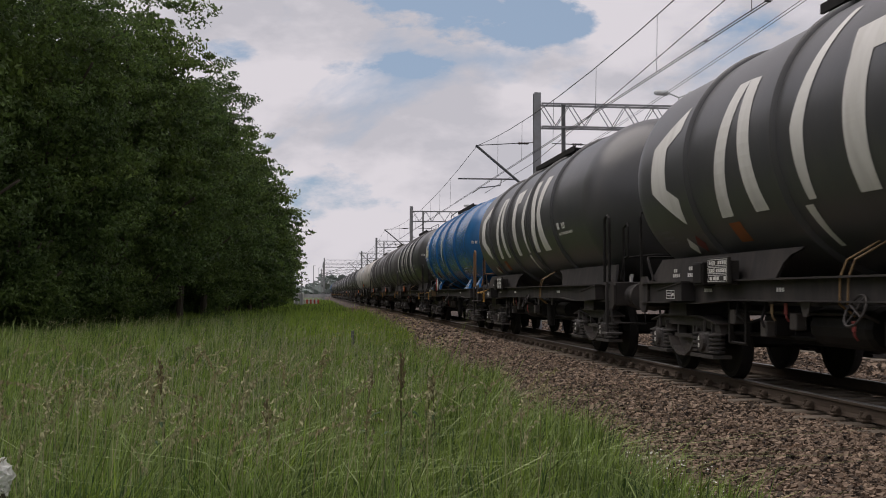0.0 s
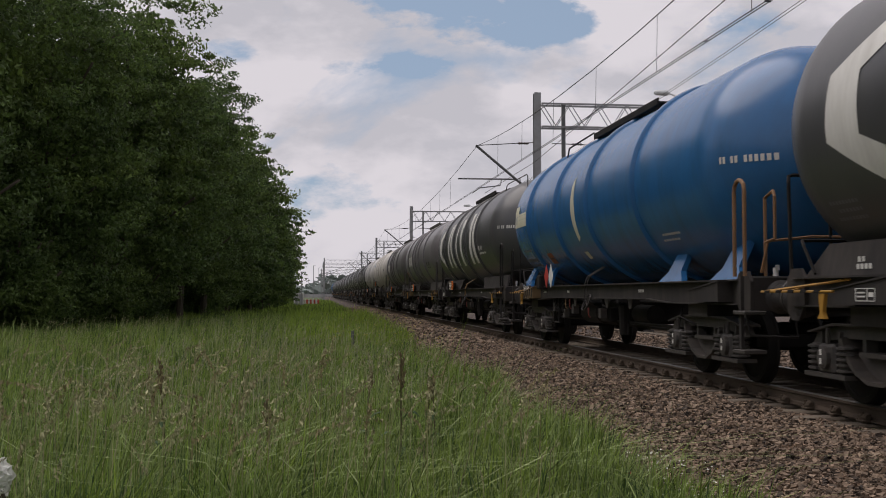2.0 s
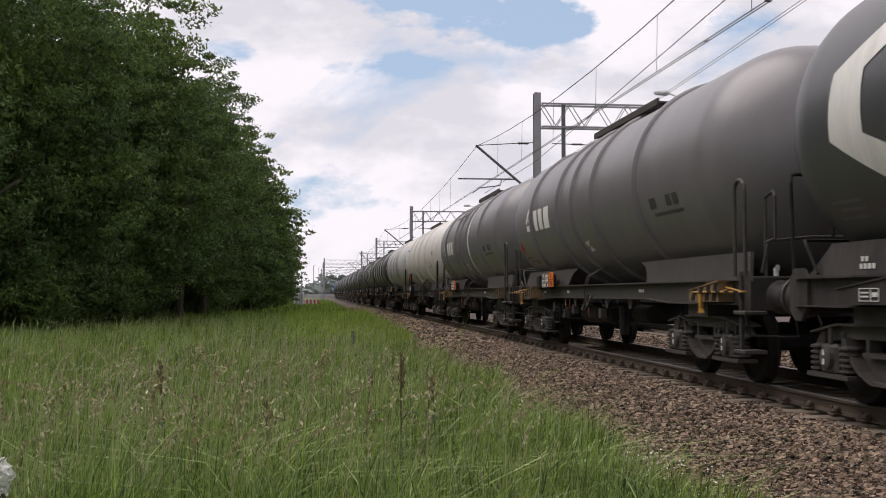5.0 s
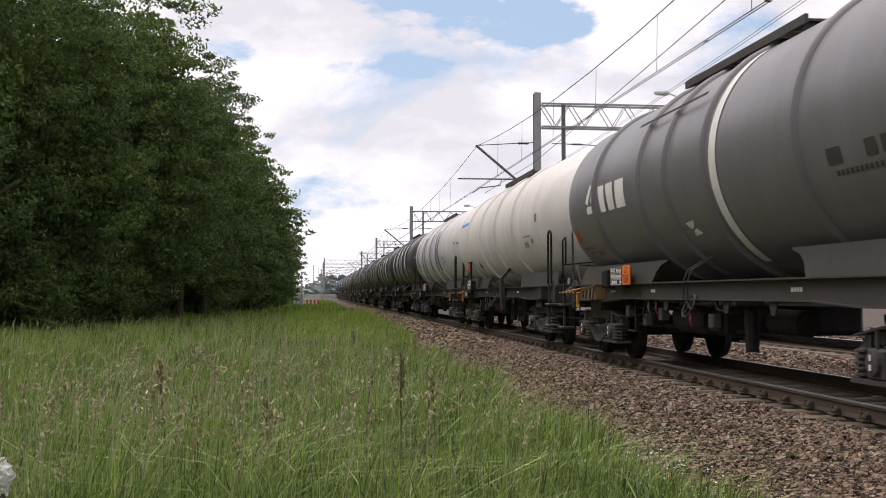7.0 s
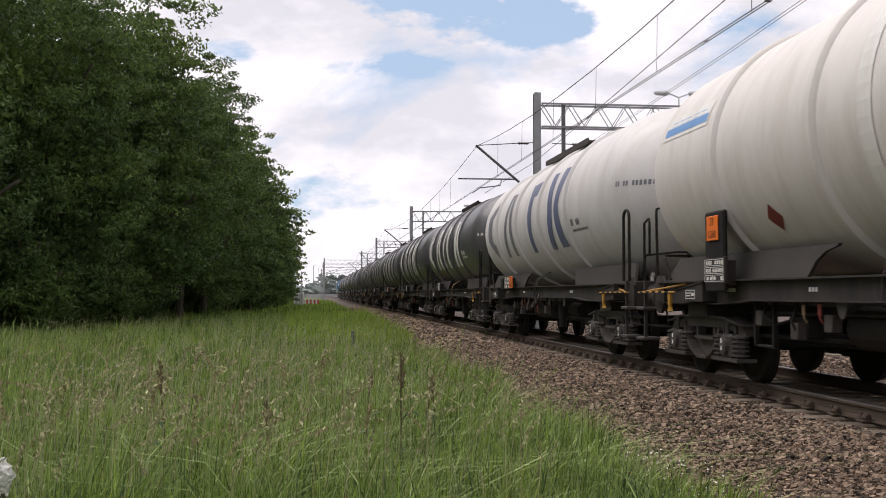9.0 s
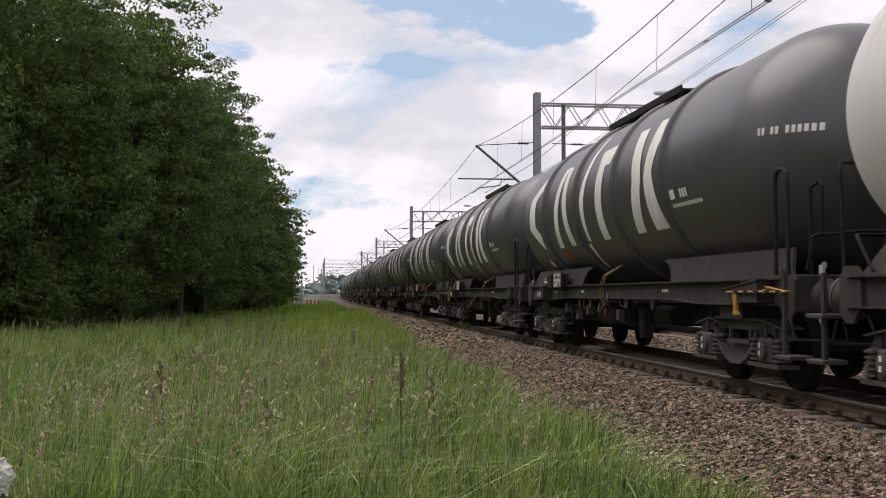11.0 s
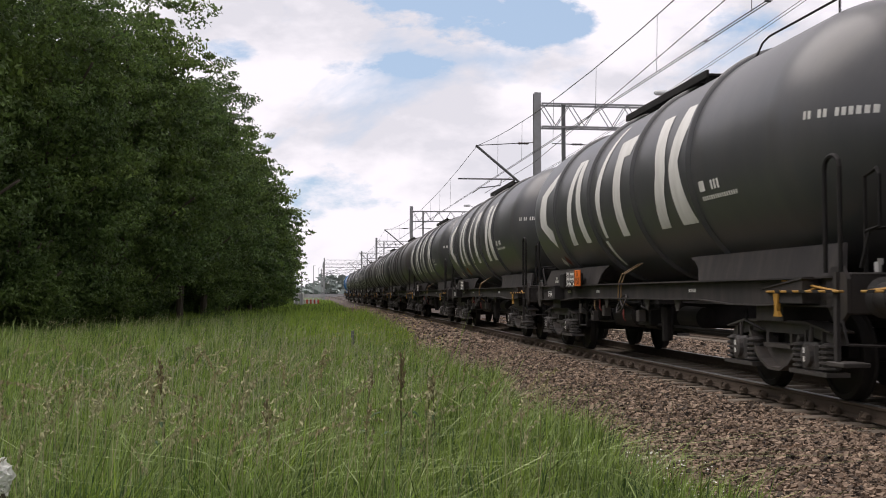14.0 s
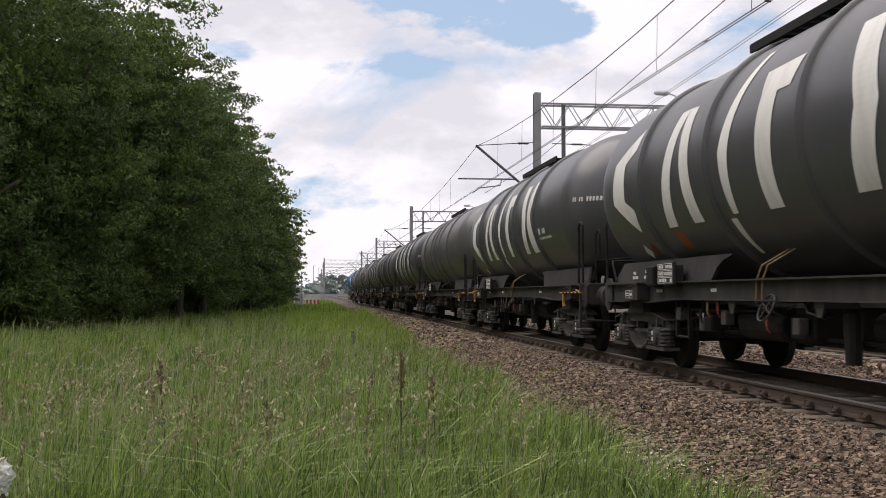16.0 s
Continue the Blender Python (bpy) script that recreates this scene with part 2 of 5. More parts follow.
def soup(name, verts, faces, mat=None):
    """A mesh from numpy arrays; all faces have the same number of corners."""
    me = bpy.data.meshes.new(name)
    n, k = faces.shape
    me.vertices.add(len(verts))
    me.vertices.foreach_set("co", np.ascontiguousarray(verts, np.float32).ravel())
    me.loops.add(n * k)
    me.loops.foreach_set("vertex_index", np.ascontiguousarray(faces, np.int32).ravel())
    me.polygons.add(n)
    me.polygons.foreach_set("loop_start", np.arange(0, n * k, k, dtype=np.int32))
    me.polygons.foreach_set("loop_total", np.full(n, k, np.int32))
    me.update(calc_edges=True)
    me.shade_flat()
    if mat:
        me.materials.append(mat)
    return me


def box(bm, x0, x1, y0, y1, z0, z1, bevel=0.0):
    v = [bm.verts.new((x, y, z)) for x in (x0, x1) for y in (y0, y1) for z in (z0, z1)]
    fs = [bm.faces.new([v[i] for i in q]) for q in ((0, 1, 3, 2), (4, 6, 7, 5), (0, 4, 5, 1), (2, 3, 7, 6), (0, 2, 6, 4), (1, 5, 7, 3))]
    if bevel:
        es = list({e for f in fs for e in f.edges})
        bmesh.ops.bevel(bm, geom=es, offset=bevel, segments=1, affect="EDGES")
    return bm


def slab(bm, outline, x0, x1):
    """An outline in y and z, drawn out from x0 to x1."""
    a, b = [bm.verts.new((x0, y, z)) for y, z in outline], [bm.verts.new((x1, y, z)) for y, z in outline]
    bm.faces.new(a), bm.faces.new(b[::-1])
    for i in range(len(a)):
        j = (i + 1) % len(a)
        bm.faces.new((a[i], b[i], b[j], a[j]))
    return bm


def lathe(bm, profile, n=16, axis="y", centre=(0, 0, 0)):
    """A closed body of revolution; profile holds (place along the axis, radius)."""
    rings = []
    for s, r in profile:
        ring = []
        for i in range(n):
            a = 2 * math.pi * i / n
            c, d = r * math.cos(a), r * math.sin(a)
            p = {"x": (s, c, d), "y": (c, s, d), "z": (c, d, s)}[axis]
            ring.append(bm.verts.new([p[k] + centre[k] for k in range(3)]))
        rings.append(ring)
    for a, b in zip(rings, rings[1:]):
        for i in range(n):
            bm.faces.new((a[i], a[(i + 1) % n], b[(i + 1) % n], b[i]))
    bm.faces.new(rings[0]), bm.faces.new(rings[-1][::-1])
    return bm


def tube(bm, points, r, n=6):
    """A bent rod along the points."""
    pts = [Vector(p) for p in points]
    rings = []
    for i, p in enumerate(pts):
        d = (pts[min(i + 1, len(pts) - 1)] - pts[max(i - 1, 0)]).normalized()
        u = d.orthogonal().normalized() if not rings else (rings[-1][1] - d * rings[-1][1].dot(d)).normalized()
        w = d.cross(u)
        rings.append(([bm.verts.new(p + r * (math.cos(2 * math.pi * k / n) * u + math.sin(2 * math.pi * k / n) * w)) for k in range(n)], u))
    for (a, _), (b, _) in zip(rings, rings[1:]):
        for k in range(n):
            bm.faces.new((a[k], a[(k + 1) % n], b[(k + 1) % n], b[k]))
    bm.faces.new(rings[0][0]), bm.faces.new(rings[-1][0][::-1])
    return bm


def B():
    return bmesh.new()


def thing(name, label, category, group="", m=None):
    ob = tagged(new(name), label, category, group)
    if m:
        ob.matrix_basis = m
    return ob


# ---- ground: one sheet to the horizon, with a bank of ballast on it ----
def rise(x, y):
    """Height of the meadow: nearly level, with low swells."""
    return GROUND + 0.10 * math.sin(x * 0.35 + 1.0) * math.cos(y * 0.11) - 0.12 * max(0.0, min(1.0, (-x - 3) / 10))


def build_ground():
    xs = sorted(set([-2500, -900, -350, -150, -80, -50] + [-36 + 2 * i for i in range(24)] + [14, 18, 24, 34, 60, 150, 500, 2500]))
    ys = sorted(set([-2500, -600, -150, -40, -20] + [-10 + 3 * i for i in range(40)] + [115, 130, 150, 180, 220, 300, 420, 700, 1300, 4000]))
    bm = B()
    grid = [[bm.verts.new((x, y, rise(x, y) if -40 < x < 12 and -12 < y < 120 else GROUND)) for y in ys] for x in xs]
    for a, b in zip(grid, grid[1:]):
        for j in range(len(ys) - 1):
            bm.faces.new((a[j], b[j], b[j + 1], a[j + 1]))
    tagged(part("ground", bm, M_SOIL), "grassy level meadow soil beside the railway", "ground", kind="structure")


build_ground()


BANK = [(2.3, GROUND - 0.1), (3.0, -0.62), (4.2, -0.215), (5.12, -0.185), (5.36, -0.235), (8.4, -0.235), (8.9, -0.32), (9.6, -0.32), (10.1, -0.235), (60, -0.235), (64, -0.8)]


def shoulder(x):
    """Height of the ballast's top across the bank, from the meadow to beyond the far track."""
    return float(np.interp(x, [p[0] for p in BANK], [p[1] for p in BANK]))


def build_bank():
    bm = B()
    xs = [2.3, 3.0, 3.7, 4.2, 5.12, 5.36, 6.2, 8.4, 8.9, 9.6, 10.1, 12, 16, 60, 64]
    ys = [-60, -20, 0, 10, 20, 40, 80, 160, 320, 700]
    grid = [[bm.verts.new((x, y, shoulder(x) - 0.035)) for y in ys] for x in xs]
    for a, b in zip(grid, grid[1:]):
        for j in range(len(ys) - 1):
            bm.faces.new((a[j], b[j], b[j + 1], a[j + 1]))
    tagged(part("ballast_bank", bm, M_BED), "bank of brown railway ballast under the tracks", "ballast", kind="structure")


build_bank()
rng = np.random.default_rng(7)


def stones(name, n, x0, x1, y0, y1, size, mat, label, falloff=1.0, keep=None):
    """Broken stones strewn over the bank; each a squashed, chipped, eight-cornered block."""
    base = np.array([(x, y, z) for x in (-1, 1) for y in (-1, 1) for z in (-1, 1)]) * 0.72
    tri = np.array([(0, 1, 3), (0, 3, 2), (4, 6, 7), (4, 7, 5), (0, 4, 5), (0, 5, 1), (2, 3, 7), (2, 7, 6), (0, 2, 6), (0, 6, 4), (1, 5, 7), (1, 7, 3)])
    x = rng.uniform(x0, x1, n)
    y = y0 + (y1 - y0) * rng.uniform(0, 1, n) ** falloff
    if keep is not None:
        ok = keep(x, y)
        x, y = x[ok], y[ok]
    n = len(x)
    z = np.interp(x, [p[0] for p in BANK], [p[1] for p in BANK])
    s = size * np.minimum(rng.lognormal(0, 0.3, n), 1.6)
    v = base[None] * rng.uniform(0.45, 1.25, (n, 8, 3)) * np.stack([s, s * rng.uniform(0.6, 1.1, n), s * rng.uniform(0.4, 0.8, n)], 1)[:, None]
    a, b = rng.uniform(0, 6.28, n), rng.normal(0, 0.6, n)
    ca, sa, cb, sb = np.cos(a), np.sin(a), np.cos(b), np.sin(b)
    X, Y, Z = v[..., 0], v[..., 1] * cb[:, None] - v[..., 2] * sb[:, None], v[..., 1] * sb[:, None] + v[..., 2] * cb[:, None]
    V = np.stack([X * ca[:, None] - Y * sa[:, None] + x[:, None], X * sa[:, None] + Y * ca[:, None] + y[:, None], Z + (z + rng.uniform(-0.03, 0.012, n))[:, None]], 2)
    F = tri[None] + (np.arange(n) * 8)[:, None, None]
    return tagged(part(name, soup(name, V.reshape(-1, 3), F.reshape(-1, 3), mat)), label, "gravel", kind="stuff")


def clear_of_sleepers(x, y):
    on = (np.abs((y - SLEEPER_Y + 0.3) % 0.6 - 0.3) < 0.11) & (x > 5.04 + 0.1 * np.sin(y * 7.0))
    return ~on


SLEEPER_Y = 9.97
stones("ballast_stones", 58000, 2.55, 5.45, 7.2, 30, 0.0245, M_STONE, "broken brown granite ballast stones on the bank", 1.5, clear_of_sleepers)
stones("ballast_stones", 13000, 2.7, 5.4, 28, 110, 0.06, M_STONE, "broken brown granite ballast stones on the bank", 1.4)
stones("ballast_stones", 7000, 2.6, 5.45, -4, 7.3, 0.04, M_STONE, "broken brown granite ballast stones on the bank")
stones("ballast_stones", 9000, 5.6, 10.9, 12, 60, 0.05, M_STONE, "dusty ballast stones between the rails", 1.2, clear_of_sleepers)
stones("ballast_stones", 9000, 8.0, 11.0, 15, 36, 0.045, M_STONE, "dusty ballast stones between the tracks", 1.2)
stones("ballast_stones", 5000, 13.4, 22, 22, 70, 0.07, M_STONE, "dusty ballast stones beyond the far track", 1.2)


# ---- tracks ----
def rail_profile():
    return [(-0.075, -0.16), (0.075, -0.16), (0.075, -0.148), (0.02, -0.13), (0.011, -0.12), (0.011, -0.045), (0.034, -0.035), (0.036, -0.008), (0.028, 0.0),
            (-0.028, 0.0), (-0.036, -0.008), (-0.034, -0.035), (-0.011, -0.045), (-0.011, -0.12), (-0.02, -0.13), (-0.075, -0.148)]


def rail_mesh(y0, y1):
    bm = B()
    a = [bm.verts.new((x, y0, z)) for x, z in rail_profile()]
    b = [bm.verts.new((x, y1, z)) for x, z in rail_profile()]
    n = len(a)
    for i in range(n):
        f = bm.faces.new((a[i], a[(i + 1) % n], b[(i + 1) % n], b[i]))
        f.material_index = 1 if i in (7, 8, 9) else 0
    bm.faces.new(a[::-1]), bm.faces.new(b)
    bmesh.ops.recalc_face_normals(bm, faces=bm.faces[:])
    me = bpy.data.meshes.new("rail")
    bm.to_mesh(me), bm.free()
    me.materials.append(M_RAILSIDE), me.materials.append(M_RAILTOP)
    return me


def sleeper_mesh():
    bm = B()
    box(bm, -1.27, 1.27, -0.13, 0.13, -0.38, -0.175, 0.02)
    bmesh.ops.recalc_face_normals(bm, faces=bm.faces[:])
    me = bpy.data.meshes.new("sleeper")
    bm.to_mesh(me), bm.free()
    me.materials.append(M_SLEEPER)
    return me


def fastener_mesh():
    """Coiled spring clip on its shoulder, beside the rail foot."""
    bm = B()
    box(bm, -0.06, 0.055, -0.07, 0.07, -0.165, -0.14, 0.008)
    lathe(bm, [(-0.065, 0.03), (-0.045, 0.046), (0.0, 0.05), (0.045, 0.046), (0.065, 0.03)], 8, "y", (0.0, 0, -0.115))
    lathe(bm, [(-0.145, 0.018), (-0.065, 0.018), (-0.06, 0.01)], 6, "z", (-0.035, 0, 0))
    bmesh.ops.recalc_face_normals(bm, faces=bm.faces[:])
    me = bpy.data.meshes.new("rail_clip")
    bm.to_mesh(me), bm.free()
    me.materials.append(M_RAILSIDE)
    return me


def build_track(centre, y_from, n, label, clips):
    tr = tagged(thing("railway_track", label, "track", m=pose(centre, 0, 0)), kind="structure")
    rail, slp, clip = rail_mesh(-40, 640), sleeper_mesh(), fastener_mesh()
    for sx in (-0.75, 0.75):
        at(part("rail", rail, None, tr), sx)
    for i in range(n):
        at(part("sleeper", slp, None, tr), 0, y_from + 0.6 * i, 0)
    for i in range(clips):
        at(part("rail_clip", clip, None, tr), -0.75 - 0.1, y_from + 0.6 * i)
    return tr


build_track(TRACK, SLEEPER_Y - 1.2, 130, "near railway track with rusty rails and concrete sleepers", 75)
build_track(12.05, 16.0, 60, "second railway track beyond the train with dusty sleepers", 0)


# ---- meadow grass, seed heads and flowers ----
def blades(name, n, area, height, width, mat, label, falloff=1.0, lean=0.35, keep=None):
    x0, x1, y0, y1 = area
    # blades stand in tufts, each with its own height and lean
    nt = max(1, n // 16)
    ty = y0 + (y1 - y0) * rng.uniform(0, 1, nt) ** falloff
    lo = np.maximum(x0, -0.31 * np.maximum(ty, 9.0) - 1.0)
    tx = lo + (x1 - lo) * rng.uniform(0, 1, nt)
    th, tb, tl = np.exp(rng.normal(0, 0.2, nt)), rng.normal(0.35, 1.25, nt), rng.uniform(0.5, 1.5, nt)
    w_ = rng.integers(0, nt, n)
    spread = 0.09 + 0.004 * ty[w_]
    x, y = tx[w_] + rng.normal(0, 1, n) * spread, ty[w_] + rng.normal(0, 1, n) * spread
    if keep is not None:
        ok = keep(x, y)
        x, y, w_ = x[ok], y[ok], w_[ok]
    n = len(x)
    z = GROUND + 0.10 * np.sin(x * 0.35 + 1.0) * np.cos(y * 0.11) - 0.12 * np.clip((-x - 3) / 10, 0, 1) - 0.02
    patch = 0.84 + 0.22 * np.sin(x * 1.3 + 0.7 * np.sin(y * 0.6)) * np.cos(y * 0.5 + x * 0.4) + 0.16 * np.sin(x * 5.1 + 2 * np.sin(y * 2.3)) * np.sin(y * 3.7 + x * 1.9)
    h = height * patch * th[w_] * rng.uniform(0.55, 1.15, n)
    h *= np.clip((4.1 - x) / 0.9, 0.35, 1)
    a = rng.uniform(0, 6.28, n)
    w = width * rng.uniform(0.6, 1.3, n)
    wx, wy = np.cos(a) * w / 2, np.sin(a) * w / 2
    b = tb[w_] + rng.normal(0, 0.7, n)
    bend = h * np.abs(rng.normal(0, lean, n)) * tl[w_]
    bx, by = np.cos(b) * bend, np.sin(b) * bend * 0.5
    base = np.stack([x, y, z], 1)
    side = np.stack([wx, wy, 0 * wx], 1)
    mid = base + np.stack([bx * 0.3, by * 0.3, h * 0.58], 1)
    tip = base + np.stack([bx, by, h * (1 - 0.25 * np.minimum(bend / h, 1.2))], 1)
    V = np.stack([base - side, base + side, mid - side * 0.8, mid + side * 0.8, tip], 1)
    F = np.array([(0, 1, 3), (0, 3, 2), (2, 3, 4)])[None] + (np.arange(n) * 5)[:, None, None]
    return tagged(part(name, soup(name, V.reshape(-1, 3), F.reshape(-1, 3), mat)), label, "grass", kind="stuff")


def grass_edge(x, y):
    """The meadow ends in an uneven line along the foot of the bank."""
    return x < 2.95 - 0.3 * np.clip((12 - y) / 3.5, 0, 1) + 0.4 * np.sin(y * 0.55) * np.sin(y * 0.21 + 1) + 0.018 * np.clip(y - 12, 0, 60)


blades("meadow_grass", 85000, (-8, 4.3, 6.0, 24), 0.60, 0.0115, M_GRASS, "tall green meadow grass with bent tips", 1.25, 0.55, grass_edge)
# dark blades mixed in: their colour stands for shade among the grass
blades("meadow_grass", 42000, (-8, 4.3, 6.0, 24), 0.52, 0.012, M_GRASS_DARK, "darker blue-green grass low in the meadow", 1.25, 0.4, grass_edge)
blades("meadow_grass", 20000, (-8, 4.2, 6.0, 26), 0.74, 0.009, M_GRASS_PALE, "pale arching grass stems above the meadow", 1.2, 0.85, grass_edge)
blades("meadow_grass", 7000, (-7, 2.3, 6.0, 15), 0.74, 0.011, M_GRASS_PALE, "pale grass blades bent over near the viewpoint", 1.1, 1.5, grass_edge)
blades("meadow_grass", 72000, (-16, 4.6, 22, 75), 0.6, 0.02, M_GRASS, "tall green meadow grass running towards the trees", 1.35, 0.5, grass_edge)
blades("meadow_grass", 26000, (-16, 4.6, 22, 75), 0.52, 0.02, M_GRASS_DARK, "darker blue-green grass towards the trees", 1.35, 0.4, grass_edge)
blades("meadow_grass", 12000, (-14, 4.5, 24, 70), 0.74, 0.013, M_GRASS_PALE, "pale grass stems towards the trees", 1.3, 0.6, grass_edge)
blades("meadow_grass", 44000, (-5, 4.2, -4, 6.4), 0.55, 0.014, M_GRASS, "tall green meadow grass round the viewpoint", 1.0, 0.5, lambda x, y: grass_edge(x, y) & (x * x + y * y > 1.2))
blades("leafy_weeds", 9000, (-1.2, 3.9, 33, 80), 0.72, 0.035, M_GRASS_BRIGHT, "bright yellow-green weeds along the grass edge", 1.2, 0.4, grass_edge)
blades("far_grass", 40000, (-30, 4.6, 70, 240), 0.6, 0.06, M_GRASS, "far rough grass along the line", 1.3, 0.3, grass_edge)


def seed_heads(name, n, area, height, mat, label, size, keep=None, falloff=1.2):
    """Thin stalks that carry a loose head of small grains."""
    x0, x1, y0, y1 = area
    y = y0 + (y1 - y0) * rng.uniform(0, 1, n) ** falloff
    lo = np.maximum(x0, -0.31 * y - 0.5)
    x = lo + (x1 - lo) * rng.uniform(0, 1, n)
    ok = grass_edge(x, y)
    x, y = x[ok], y[ok]
    n = len(x)
    z = GROUND + 0.10 * np.sin(x * 0.35 + 1.0) * np.cos(y * 0.11)
    h = height * rng.uniform(0.7, 1.15, n)
    b = rng.normal(0.3, 1.1, n)
    ln = np.abs(rng.normal(0.0, 0.22, n))
    dx, dy = np.cos(b) * ln, np.sin(b) * ln * 0.4
    verts, faces, k = [], [], 0
    base, top = np.stack([x, y, z], 1), np.stack([x + dx * h, y + dy * h, z + h], 1)
    w = np.array([0.003, 0, 0])
    verts.append(np.stack([base - w, base + w, top + w * 0.6, top - w * 0.6], 1).reshape(-1, 3))
    q = np.arange(n)[:, None] * 4
    faces += [q + [0, 1, 2], q + [0, 2, 3]]
    k = 4 * n
    g = 34
    hang = np.linspace(0, 1, g)
    droop = np.abs(rng.normal(0.55, 0.5, n))
    cx = top[:, None, 0] + np.sign(dx)[:, None] * droop[:, None] * hang ** 1.6 * size * 3.0 + rng.normal(0, size * 0.11, (n, g))
    cy = top[:, None, 1] + rng.normal(0, size * 0.11, (n, g))
    cz = top[:, None, 2] + (hang - 0.25) * size * 3.2 * np.cos(np.minimum(droop, 1.3))[:, None] + rng.normal(0, size * 0.1, (n, g))
    c = np.stack([cx, cy, cz], 2).reshape(-1, 3)
    m = len(c)
    r = size * 0.15 * rng.uniform(0.6, 1.3, m)[:, None]
    u = rng.normal(0, 1, (m, 3))
    u[:, 2] += 1.5
    u /= np.linalg.norm(u, axis=1)[:, None]
    t = np.cross(u, rng.normal(0, 1, (m, 3)))
    t /= np.linalg.norm(t, axis=1)[:, None]
    verts.append(np.stack([c - u * r * 2.0, c + t * r * 0.7, c + u * r * 2.0, c - t * r * 0.7], 1).reshape(-1, 3))
    q = k + np.arange(m)[:, None] * 4
    faces += [q + [0, 1, 2], q + [0, 2, 3]]
    return tagged(part(name, soup(name, np.concatenate(verts), np.concatenate(faces), mat)), label, "grass", kind="stuff")


seed_heads("seed_heads", 270, (-7, 1.7, 6.2, 17), 0.9, M_SEED, "dry bent grass seed heads on thin stalks", 0.062)
seed_heads("seed_heads", 70, (-7, 1.7, 6.2, 16), 0.95, M_SEED_BROWN, "brown ripe grass seed heads on thin stalks", 0.066)
seed_heads("seed_heads", 480, (-3.2, 1.9, 11, 34), 0.80, M_SEED_GREY, "fine grey-tan grass panicles in the meadow", 0.026)
seed_heads("seed_heads", 260, (-7, 1.9, 6.2, 26), 0.76, M_SEED, "small pale grass seed heads", 0.024)
seed_heads("seed_heads", 600, (-9, 3.6, 20, 48), 0.78, M_SEED, "pale grass seed heads further up the meadow", 0.034)


def build_sorrel():
    """Single dark flower spikes that stand above the grass."""
    first = None
    spots = [(-1.12, 8.5, 1.2), (0.70, 8.8, 1.24), (0.43, 9.6, 1.06), (1.02, 9.6, 1.02), (1.16, 9.9, 0.96), (-0.36, 8.8, 0.86)]
    for i, (x, y, h) in enumerate(spots):
        if first is None:
            first = thing("sorrel_stalk", "dark brown sorrel spike above the grass", "plant", "sorrel stalks in the meadow")
            bm = B()
            tube(bm, [(0, 0, 0), (0.01, 0, 0.45), (0.0, 0.01, 1.0)], 0.006, 5)
            part("stalk", bm, M_STALK, first)
            for k in range(3):
                bm = B()
                a, z = 2.2 * k + 0.4, 0.3 + 0.14 * k
                cs, sn = math.cos(a), math.sin(a)
                rows = [[bm.verts.new((d * cs - w * sn, d * sn + w * cs, z + h)) for w in (-wd, 0.0, wd)] for d, h, wd in ((0.0, 0.0, 0.004), (0.06, 0.06, 0.022), (0.12, 0.08, 0.02), (0.18, 0.05, 0.003))]
                for p, q in zip(rows, rows[1:]):
                    for j in (0, 1):
                        bm.faces.new((p[j], p[j + 1], q[j + 1], q[j]))
                part("leaf", bm, M_GRASS_DARK, first)
            bm = B()
            for k in range(7):
                a, z = 2.4 * k, 0.78 + 0.03 * k
                reach = 0.034 * (1.0 - 0.09 * k)
                tip = (math.cos(a) * reach, math.sin(a) * reach, z + 0.07)
                tube(bm, [(0, 0, z), (tip[0] * 0.6, tip[1] * 0.6, z + 0.05), tip], 0.003, 4)
                for j in range(11):
                    f = 0.35 + 0.65 * j / 10
                    c = [tip[0] * f + random.uniform(-1, 1) * 0.008, tip[1] * f + random.uniform(-1, 1) * 0.008, z + 0.07 * f + random.uniform(-1, 1) * 0.012]
                    lathe(bm, [(-0.01, 0.002), (0, 0.0065), (0.01, 0.002)], 5, "z", c)
            part("flower_head", bm, M_SORREL, first, "clustered brown seeds")
            ob = first
            ob.matrix_basis = pose(x, y, GROUND, random.uniform(-6, 6), random.uniform(-6, 6), 0) @ Matrix.Diagonal((1, 1, h, 1))
        else:
            ob = copy_thing(first, pose(x, y, GROUND, random.uniform(-6, 6), random.uniform(-8, 8), 50 * i))
            ob.scale = (1, 1, h)


build_sorrel()


def flowers(name, n, area, mat, label, size, z_up, petals=6):
    x0, x1, y0, y1 = area
    x, y = rng.uniform(x0, x1, n), rng.uniform(y0, y1, n)
    z = np.maximum(np.interp(x, [2.3, 3.0, 4.35], [GROUND, -0.62, -0.235]), GROUND) + z_up * rng.uniform(0.7, 1.2, n)
    a = np.arange(petals * 2) * math.pi / petals
    r = np.where(np.arange(petals * 2) % 2, 0.45, 1.0) * size
    ring = np.stack([r * np.cos(a), r * np.sin(a) * 0.8, 0.25 * r * np.sin(a * 2) + 0.2 * r], 1)
    s = rng.uniform(0.7, 1.3, n)[:, None, None]
    ctr = np.stack([x, y, z], 1)[:, None]
    V = np.concatenate([ctr, ctr + ring[None] * s], 1)
    k = petals * 2
    F = np.array([(0, 1 + i, 1 + (i + 1) % k) for i in range(k)])[None] + (np.arange(n) * (k + 1))[:, None, None]
    return tagged(part(name, soup(name, V.reshape(-1, 3), F.reshape(-1, 3), mat)), label, "flowers", kind="stuff")


flowers("daisies", 130, (2.5, 3.3, 7.9, 10.4), M_PETAL, "small white daisies at the foot of the bank", 0.02, 0.17)
